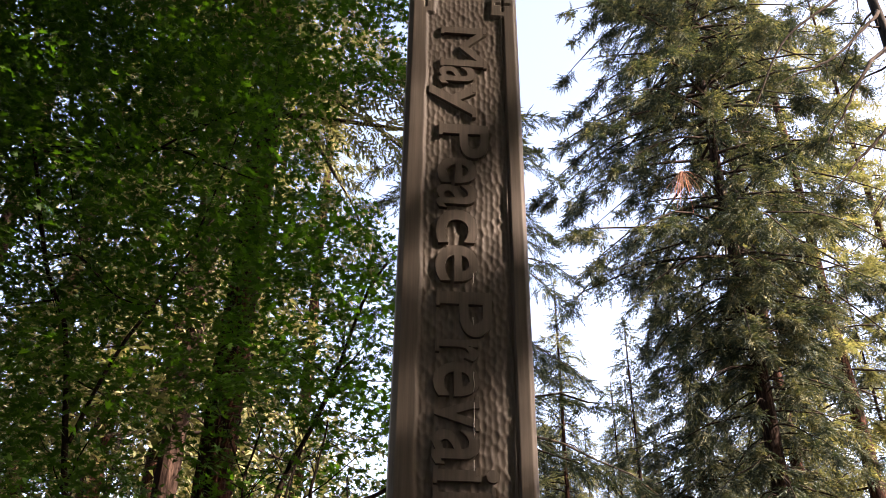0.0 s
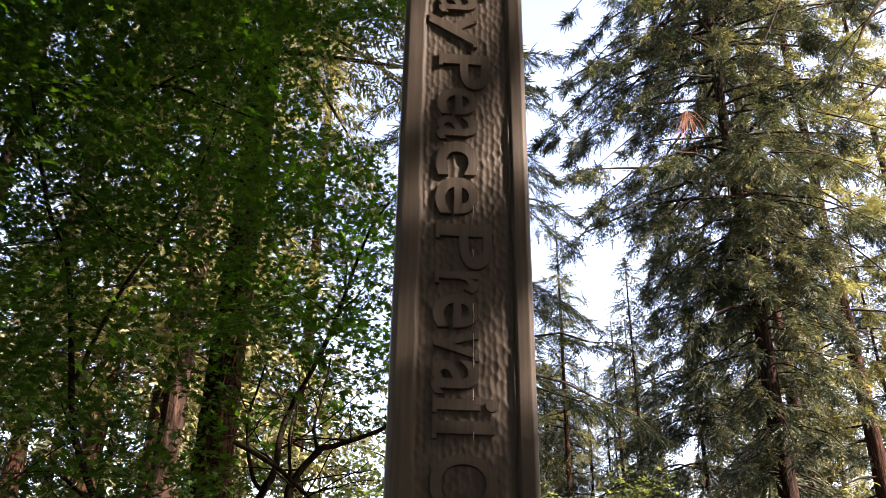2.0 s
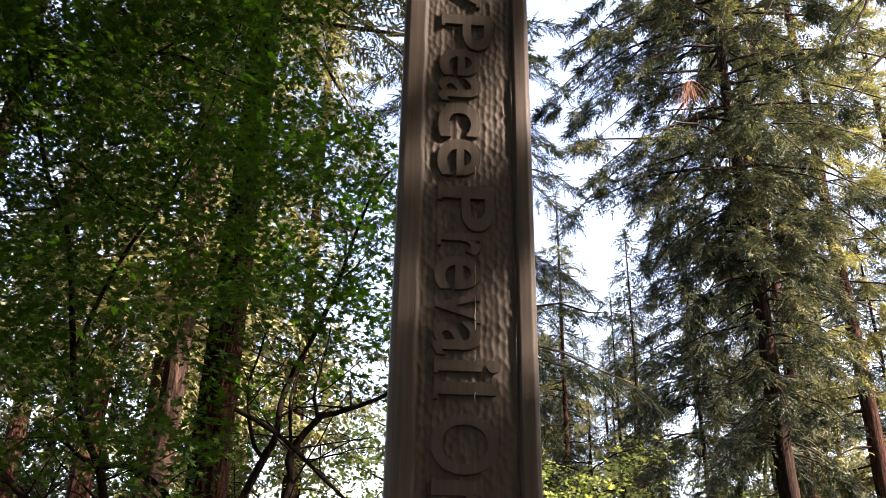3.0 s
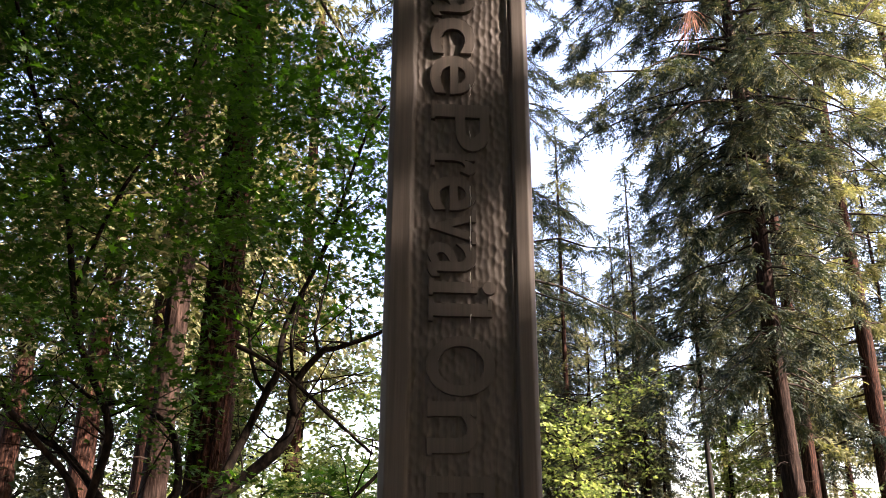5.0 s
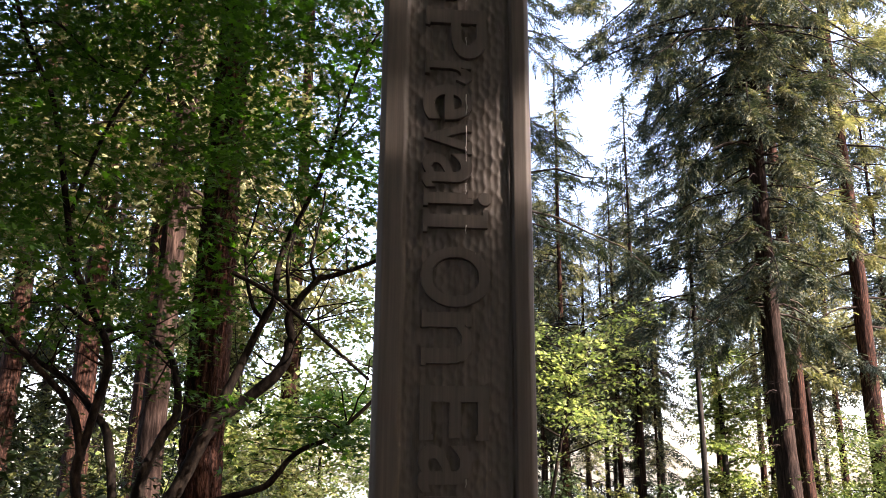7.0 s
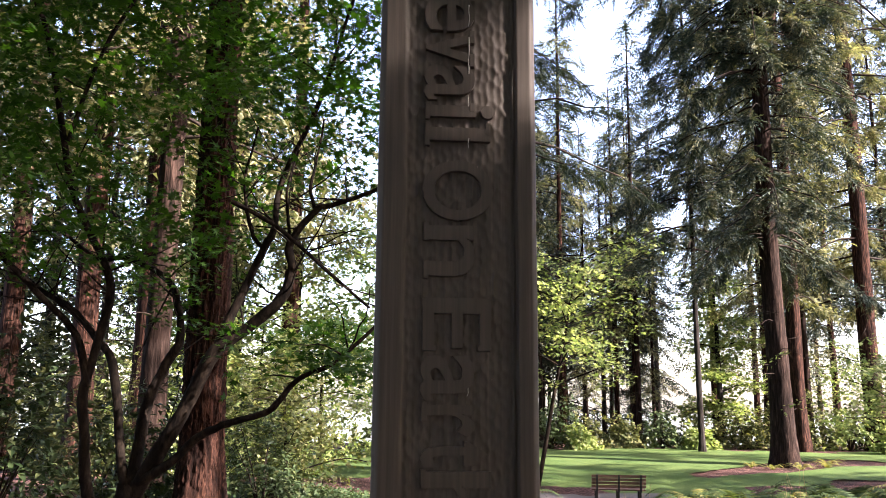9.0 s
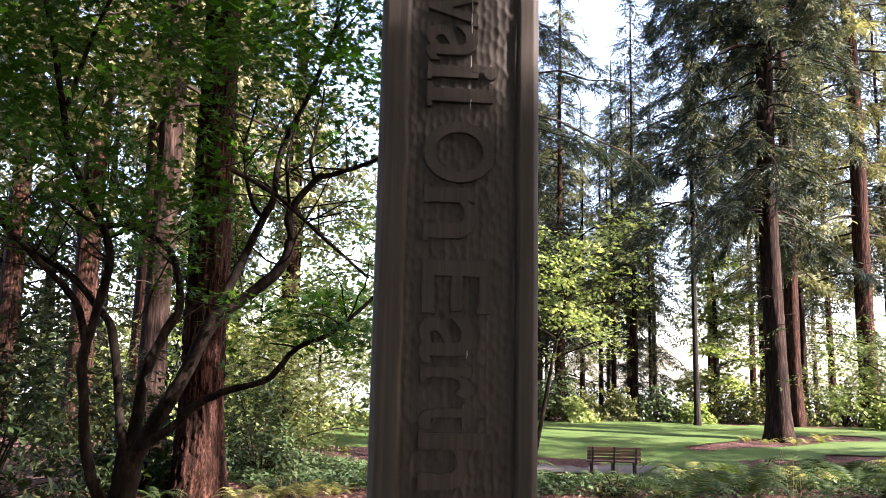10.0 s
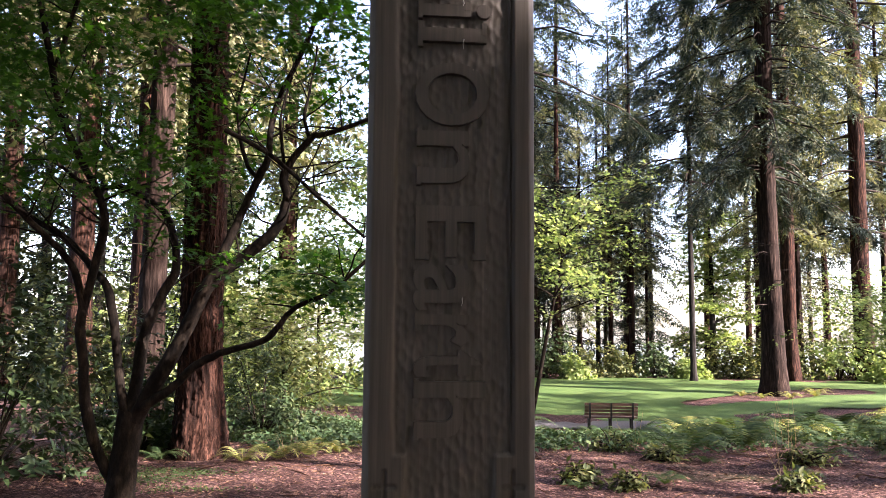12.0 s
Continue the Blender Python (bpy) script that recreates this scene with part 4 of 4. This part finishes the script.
copy_thing(low, Matrix.Translation((12.2, -6.4, 0)) @ pose(0, 0, 0, 0, 0, 60) @ Matrix.Scale(1.29, 4))
copy_thing(low, Matrix.Translation((16.2, -8.4, 0)) @ pose(0, 0, 0, 0, 0, 200) @ Matrix.Scale(1.52, 4))
high = shade_tree((-6.6, 0.6), 26, 5.6, 173, "tall unseen leafy tree added to block sky and sun")
copy_thing(high, Matrix.Translation((5.4, -2.1, 0)) @ pose(0, 0, 0, 0, 0, 130) @ Matrix.Scale(1.3, 4))
shade_tree((15.4, 1.9), 26, 2.8, 175, "tall unseen leafy tree added to block sky and sun", mid=.77, half=.23)
# small unseen copies under them, added to close low gaps to the sky
for x, y, s in [(-14, -10, .3), (-10, -14, .34), (-6, -16, .3), (-2, -18, .34), (2.5, -17, .3), (7, -18, .34), (10.5, -14.5, .28), (-16, -5, .32), (13.5, -12, .24), (-4, -11.5, .24), (4.5, -11.5, .24), (0.5, -13, .26), (-9, -9, .26)]:
    copy_thing(dense, Matrix.Translation((x, y, -.6)) @ pose(0, 0, 0, 0, 0, g.uniform(0, 360)) @ Matrix.Scale(s, 4))
for x, y, s in [(-2.6, -6.6, .9), (2.6, -7.4, .8), (-1, -10, 1.1), (-12, -.5, .9), (-13, -6, 1.2), (-8, -12, 1.2), (-1.5, -14, 1.25), (5.5, -13, 1.1), (-12.5, 9, 1.0), (-19, 2, 1.3), (-16, -16, 1.5), (-4, -22, 1.6), (6, -22, 1.5),
                (14, -18, .55), (20, -17, .45), (23, -24, .65), (12, -28, 1.0), (30, -16, .55), (8.3, -9.8, .3), (-13.5, 2.5, .9), (-17, 14, 1.1)]:
    copy_thing(dense, Matrix.Translation((x, y, float(height(x, y)))) @ pose(0, 0, 0, 0, 0, g.uniform(0, 360)) @ Matrix.Scale(s, 4))


# ---------------------------------------------------------------- shrubs, ferns, ground cover
def shrub(label, at, rx, ry, h, n, mat, seed, leaf=.12, tv=BLADE, tf=BLADE_F, name="shrub", up=.5):
    """A rounded but ragged bush: stems from one foot, leaf whorls over and inside its outline."""
    g = np.random.default_rng(seed)
    bush = base(name, label, "shrub", (*at, float(height(*at))))
    d = rand_dirs(n, g, .35)
    d[:, 2] = np.abs(d[:, 2])
    lump = 1 + .22 * np.sin(4 * d[:, 0] + seed) + .2 * np.sin(5 * d[:, 1] + 2 * seed) + .12 * np.sin(9 * d[:, 2])
    C = d * np.array([rx, ry, h]) * (lump * g.uniform(.45, 1.05, n))[:, None]
    C[:, 2] = np.maximum(C[:, 2], .08)
    stems = []
    for k in range(0, n, max(1, n // 26)):
        s = np.linspace(0, 1, 7)[:, None]
        c = s * C[k] * np.array([1, 1, 1]) + np.array([0, 0, .1]) * np.sin(s * 3.1) - np.array([0, 0, .1]) * (1 - s)
        c = c + np.cumsum(g.normal(0, .02, (7, 3)), 0) * s
        stems.append(tube(c, np.linspace(.02, .005, 7), 5))
    put("stemwood", *gather(stems), TWIG, bush, kind="stuff")
    m = 7
    P = np.repeat(C, m, 0) + g.normal(0, .05, (n * m, 3))
    D = rand_dirs(n * m, g, .1) + np.repeat(d, m, 0) * .6
    N = unit(np.array([0, 0, 1.0]) * up + np.repeat(d, m, 0) * .5 + g.normal(0, .4, (n * m, 3)))
    P[:, 2] = np.maximum(P[:, 2], .03)
    if at[1] > 20:
        tv, tf = WIDE, WIDE_F
    put("leaves", *scatter(tv, tf, P, N, D, leaf * g.uniform(.6, 1.3, n * m)), mat, bush)
    return bush


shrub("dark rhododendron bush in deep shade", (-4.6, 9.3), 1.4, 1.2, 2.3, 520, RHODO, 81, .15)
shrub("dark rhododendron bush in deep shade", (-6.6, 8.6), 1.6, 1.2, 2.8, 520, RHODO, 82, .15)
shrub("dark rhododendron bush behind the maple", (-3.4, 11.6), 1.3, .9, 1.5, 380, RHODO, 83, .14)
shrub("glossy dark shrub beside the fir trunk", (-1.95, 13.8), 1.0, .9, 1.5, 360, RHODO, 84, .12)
shrub("green shrub in dappled sun beside the path", (-2.3, 17.2), 1.0, .9, 1.1, 240, BROAD, 85, .11)
shrub("sunlit pale green bush at the lawn's edge", (.9, 33.5), 2.6, 1.4, 2.0, 480, SUNLIT_VINE, 86, .16)
shrub("sunlit yellow-green bush beside the lawn", (-3.6, 24.6), 1.5, 1.1, 2.4, 420, SUNLIT_VINE, 98, .15)
shrub("sunlit yellow-green bush among the firs", (-6.8, 25.0), 1.8, 1.1, 3.6, 460, SUNLIT_VINE, 99, .15)
shrub("sunlit bush at the lawn's edge", (-4.0, 31.0), 3.0, 1.8, 3.0, 520, SUNLIT_VINE, 87, .17)
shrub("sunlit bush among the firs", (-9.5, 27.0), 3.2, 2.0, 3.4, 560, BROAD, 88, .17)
shrub("bush in dappled light among the firs", (-6.2, 18.5), 2.0, 1.6, 2.6, 520, BROAD, 89, .13)
shrub("dark bush in the forest", (-11.5, 18.0), 2.6, 2.0, 3.4, 520, RHODO, 90, .16)
g = np.random.default_rng(91)
for k, (x, y, w, h, mat) in enumerate([(8.6, 38.8, 1.6, 2.4, RHODO), (10.6, 39.6, 1.4, 1.6, BROAD), (12.4, 39.4, 1.3, 1.3, BROAD), (14.4, 39.6, 1.4, 1.6, RHODO), (16.5, 39.4, 1.5, 1.5, BROAD), (18.6, 39.0, 1.6, 1.8, BROAD),
                                      (20.8, 38.6, 2.0, 2.9, BROAD), (23.2, 37.9, 1.9, 3.3, SUNLIT_VINE), (25.6, 36.6, 1.8, 2.2, BROAD), (23.6, 34.6, 1.3, 1.5, SUNLIT_VINE), (28.2, 35.0, 2.2, 3.0, BROAD), (30.8, 33.6, 2.4, 3.2, RHODO), (26.6, 31.6, 1.5, 1.6, BROAD),
                                      (6.4, 39.2, 1.6, 2.0, BROAD), (4.2, 39.4, 1.8, 2.2, RHODO), (33.5, 31, 2.4, 3.0, BROAD), (9.8, 37.6, .8, 1.0, SUNLIT_VINE), (15.6, 37.9, .7, .9, SUNLIT_VINE), (22.4, 41, 2.2, 3.6, BROAD), (25.0, 39.8, 2.4, 3.8, BROAD), (27.6, 38.6, 2.4, 4.2, RHODO)]):
    shrub("leafy bush along the far edge of the lawn", (x, y), w, w * .7, h, 300, mat, 100 + k, .17)


def fern_mesh(seed, fronds=15, length=.85, mat=FERN):
    g = np.random.default_rng(seed)
    V, F = [], []
    for k in range(fronds):
        a = k * 2.4 + g.normal(0, .2)
        L = length * g.uniform(.65, 1.1)
        lift = g.uniform(.75, 1.15)
        s = np.linspace(.04, 1, 19)
        out = np.array([math.cos(a), math.sin(a), 0])
        side = np.array([-out[1], out[0], 0])
        C = L * (s[:, None] * .85 * out + (lift * s - .85 * lift * s ** 2.2)[:, None] * np.array([0, 0, 1.0]))
        T = unit(np.gradient(C, axis=0))
        w = .17 * L * np.sin(np.pi * np.clip(s * .9 + .1, 0, 1)) ** .7 * (1 - .25 * s)
        for i in range(1, 19):
            for sg in (-1, 1):
                b = len(V)
                tip = C[i] + sg * side * w[i] + T[i] * w[i] * .3 - np.array([0, 0, .18 * w[i]]) + g.normal(0, .004, 3)
                V += [C[i] - T[i] * .018 * L, C[i] + T[i] * .018 * L, tip]
                F.append((b, b + 1, b + 2))
        b = len(V)
        n = np.array([0, 0, .006])
        for i in range(19):
            V += [C[i] - side * .004, C[i] + side * .004]
        for i in range(18):
            F += [(b + 2 * i, b + 2 * i + 1, b + 2 * i + 3), (b + 2 * i, b + 2 * i + 3, b + 2 * i + 2)]
    return mesh_of("fern", np.array(V), np.array(F), mat)


FERNS = [fern_mesh(s, 14 + s % 4, .75 + .1 * (s % 3), PALE_FERN if s == 4 else FERN) for s in range(5)]


def fern(x, y, s, k, turn):
    ob = new("fern", FERNS[k])
    ob.matrix_basis = Matrix.Translation((x, y, float(height(x, y)) - .01)) @ pose(0, 0, 0, 0, 0, turn) @ Matrix.Scale(s, 4)
    return tagged(ob, "pale fern with arching fronds, some paled as if sunlit, on the forest floor" if k == 4 else "sword fern with arching green fronds on the forest floor", "fern", "ferns on the forest floor")


g = np.random.default_rng(120)
spots = []
for q in range(900):
    x, y = g.uniform(2.6, 16), g.uniform(10.6, 21.5)
    edge = 11.2 + .5 * math.sin(x * 1.1) + .04 * (x - 6) ** 2 * (x < 6)
    view = (x + .1) / (y + .95)
    if y < edge or (.17 < view < .36 and y > 15.5) or abs(x - 1.7 - .32 * y) > 7 or math.sin(x * 1.9 + 1.3 * math.sin(y * 1.1)) * math.sin(y * 1.7 + .6 * x) < -.35:
        continue
    if all((x - a) ** 2 + (y - b) ** 2 > 1.0 ** 2 for a, b in spots):
        spots.append((x, y))
for k, (x, y) in enumerate(spots):
    low = .17 < (x + .1) / (y + .95) < .36
    s = g.uniform(.45, .85) if low else g.uniform(.65, 1.75) * (1.15 if y > 14 else 1.0)
    fern(x, y, s, 4 if x > .42 * y and g.uniform() < .22 or g.uniform() < .05 else k % 4, g.uniform(0, 360))
for k, (x, y, s) in enumerate([(3.35, 8.4, .55), (5.2, 8.7, .5), (6.2, 10.1, .75), (4.6, 10.2, .45), (2.3, 8.2, .4), (-1.3, 10.6, .8), (-.9, 10.9, .7), (-1.75, 10.4, .6), (-.5, 11.2, .5), (-2.9, 10.6, .6), (-5.3, 8.0, .8), (.6, 12.6, .7), (1.4, 13.2, .8), (-.2, 12.9, .6),
                              (1.2, 15.0, .7), (-4.4, 7.6, .6), (2.0, 11.7, .6), (7.4, 10.2, .6), (15.2, 27.7, .8), (14.3, 28.0, .7), (5.6, 18.0, .8), (6.2, 18.7, .75), (5.1, 17.4, .7), (4.6, 17.9, .8), (6.9, 18.4, .9), (5.8, 16.6, .7), (16.3, 27.9, .8), (13.8, 28.6, .7), (16.7, 28.6, .9), (1.2, 27.5, 1.0)]):
    # pale fronds at the fir and spruce foot carry sunlight in their colour
    fern(x, y, s, 4 if y > 26 or (10 < y < 11.3 and -2 < x < 0) else k % 4, 77 * k)
for k, (x, y, w, h) in enumerate([(2.35, 8.5, .2, .24), (2.8, 8.1, .18, .15), (4.75, 8.0, .26, .13), (5.8, 9.8, .3, .2), (4.0, 10.2, .22, .18), (3.66, 11.5, .36, .28), (7.9, 11.0, .3, .24)]):
    shrub("low leafy green plant growing on the mulch", (x, y), w, w * .8, h * .8, 40, BROAD, 150 + k, .1, name="low_plant")


def cover(name, label, n, where, leaf, mat, seed, tv=WIDE, tf=WIDE_F, lift=.18, up=1.2):
    """Low leaves spread over part of the ground."""
    g = np.random.default_rng(seed)
    x, y = where(g, n)
    clump = .5 + .5 * np.sin(x * 2.3 + 1.7 * np.sin(y * 1.9)) * np.sin(y * 2.1 + x)
    z = height(x, y) + g.uniform(.01, 1, len(x)) ** .8 * lift * (.35 + .9 * clump)
    P = np.stack([x, y, z], -1)
    V, F = scatter(tv, tf, P, np.array([0, 0, up]) + g.normal(0, .5, P.shape), g.normal(0, 1, P.shape), leaf * g.uniform(.6, 1.3, len(P)))
    return tagged(put(name, V, F, mat), label, "ground cover", kind="stuff")


def rect(x0, x1, y0, y1, keep=lambda x, y, g: np.ones(len(x), bool)):
    def where(g, n):
        x, y = g.uniform(x0, x1, n), g.uniform(y0, y1, n)
        k = keep(x, y, g)
        return x[k], y[k]
    return where


cover("groundcover", "low dark green ground cover beneath the trees", 24000, rect(-4.6, 3.2, 11.4, 20, lambda x, y, g: y > 11.6 + .4 * np.sin(x * 2) + np.maximum(0, -1.6 - x) * 1.2), .085, SALAL, 131, lift=.22)
cover("groundcover", "low green plants among the ferns", 15000, rect(2.8, 15, 11, 21.5, lambda x, y, g: (y > 11.4 + .5 * np.sin(x * 1.1)) & (np.abs(x - 1.7 - .32 * y) < 7)), .09, SALAL, 132, lift=.16)
cover("groundcover", "thin moss and clover on the mulch", 5000, rect(-3.3, -1.2, 8.0, 9.6, lambda x, y, g: np.sin(x * 3 + y) + np.sin(y * 4 - x) + g.normal(0, .5, len(x)) > .4), .03, FERN, 133, lift=.05)
cover("fallen_litter", "scattered bark chips, needles and dead leaves", 26000, rect(-6, 12, 5.5, 12.5), .04, LITTER, 134, DART, DART_F, .012, 2.5)
cover("fallen_litter", "larger dead leaves lying on the mulch", 2600, rect(-6, 12, 5.5, 13), .085, LITTER, 135, PALM, PALM_F, .02, 2.5)
cover("twigs", "thin fallen twigs on the mulch", 900, rect(-6, 12, 5.5, 13), .3, LITTER, 137, DART * np.array([.06, 1, .4]), DART_F, .02, 2.5)


def stalks(at, n, h, seed):
    g = np.random.default_rng(seed)
    plant = base("dry_stalks", "thin dry straw-coloured flower stalks", "plant", (*at, float(height(*at))))
    for k in range(n):
        s = np.linspace(0, 1, 8)[:, None]
        C = s * np.array([g.normal(0, .12), g.normal(0, .08), h * g.uniform(.6, 1.1)]) + np.array([g.normal(0, .1), g.normal(0, .1), 0]) + np.cumsum(g.normal(0, .012, (8, 3)), 0) * s
        put("stalk", *tube(C, np.linspace(.0035, .0018, 8), 4), STRAW, plant)
    return plant


stalks((5.15, 9.2), 7, .75, 141)
stalks((3.9, 11.4), 4, .6, 142)
stalks((6.3, 11.2), 4, .9, 143)
stalks((-1.1, 10.7), 5, .5, 144)


# ---------------------------------------------------------------- bench
def bench(x, y, turn):
    b = base("park_bench", "park bench with reddish-brown wooden slats and dark iron legs", "bench", (x, y, float(height(x, y)) - .03))
    b.matrix_basis = b.matrix_basis @ pose(0, 0, 0, 0, 0, turn)
    for k in range(5):
        bm = bmesh.new()
        box(bm, -.75, .75, .06 + .088 * k, .135 + .088 * k, .42, .455, .006)
        part("seat_slat", bm, BENCH_WOOD, b)
    for k in range(4):
        bm = bmesh.new()
        box(bm, -.75, .75, -.012, .02, .50 + .093 * k, .575 + .093 * k, .006)
        o = part("back_slat", bm, BENCH_WOOD, b)
        o.matrix_basis = Matrix.Translation((0, -.03 * k, 0))
    for sx in (-.6, 0, .6):
        bm = bmesh.new()
        box(bm, sx - .025, sx + .025, .04, .09, 0, .42, .006)
        box(bm, sx - .025, sx + .025, .42, .47, 0, .42, .006)
        box(bm, sx - .025, sx + .025, .04, .5, .385, .42, .006)
        part("leg_frame", bm, IRON, b)
        bm = bmesh.new()
        box(bm, sx - .025, sx + .025, -.05, -.012, .40, .88, .006)
        o = part("back_support", bm, IRON, b)
        o.matrix_basis = Matrix.Translation((0, .04, 0)) @ pose(0, 0, 0, 8, 0, 0)
    return b


bench(6.82, 22.0, -10)


# ---------------------------------------------------------------- near dead boughs
def dead_boughs():
    g = np.random.default_rng(151)
    at = (14.5, 15.5)
    tree = base("conifer_tree", "dark conifer with bare drooping boughs", "tree", (*at, float(height(*at))))
    V, F = trunk_mesh(30, .36, 24, 60, .02, seed=9)
    put("trunk", V, F, BARK_GREY, tree, smooth=True)
    pieces = []
    for pts in ([(0, 0, 21.5), (-1.5, -1.4, 19.4), (-3.2, -1.5, 17.6), (-4.8, -1.5, 16.6)], [(0, 0, 20.0), (-2.2, -1.5, 17.7), (-3.2, -1.5, 16.2), (-4.0, -1.5, 15.0)], [(0, 0, 17.5), (-2.0, -1.4, 15.8), (-3.0, -1.5, 14.7), (-4.0, -1.5, 13.6)],
                [(0, 0, 16.0), (-1.8, -1.4, 14.5), (-3.4, -1.5, 12.6)], [(0, 0, 23.0), (-2.0, -1.5, 20.5), (-4.2, -1.6, 18.5), (-5.6, -1.6, 16.0)]):
        C = spline(pts, 22)
        C[1:] += np.cumsum(g.normal(0, .02, (21, 3)), 0)
        pieces.append(tube(C, np.linspace(.07, .014, 22), 6))
        for q in range(9):
            k = g.integers(5, 22)
            d = unit(np.array([-.5, g.normal(0, .5), -1.0]) + g.normal(0, .3, 3))
            L = g.uniform(.4, 1.4)
            c2 = C[k] + np.linspace(0, L, 6)[:, None] * d + np.cumsum(g.normal(0, .03, (6, 3)), 0)
            pieces.append(tube(c2, np.linspace(.012, .003, 6), 4))
    for w in pieces:
        put("bare_bough", *w, TWIG, tree, "bare dark dead bough")
    n = 26
    zs = np.linspace(19, 30, n)
    wood, leaves = boughs(g, zs, np.arange(n) * 2.4, np.full(n, 2.6), 30, (0, 0), 12, .5, .05, .5, 1.4)
    branchwood(wood, tree)
    put("crown", *leaves, SPRUCE, tree)


dead_boughs()


def dead_spray():
    """A broken bough with rust-red dead needles, caught in the tall spruce."""
    g = np.random.default_rng(161)
    ob = base("dead_branch", "rust-red dead bough caught in the tall spruce", "branch", (12.08, 25.85, 22.5))
    pieces = []
    for k in range(46):
        d = np.array([g.normal(-.25, .3), g.normal(0, .3), -1.0])
        s = np.linspace(0, 1, 6)[:, None]
        C = s * unit(d) * g.uniform(.8, 2.0) + np.array([0, 0, .25]) * np.sin(3 * s) + np.cumsum(g.normal(0, .02, (6, 3)), 0) * s
        pieces.append(tube(C, np.linspace(.012, .005, 6), 4))
    put("deadwood", *gather(pieces), DEAD, ob, kind="stuff")
    C = spline([(3.5, 3.4, .6), (2.2, 2.1, .9), (.9, .8, .5), (0, 0, 0)], 14)
    put("bough", *tube(C, np.linspace(.06, .02, 14), 6), TWIG, ob)


dead_spray()
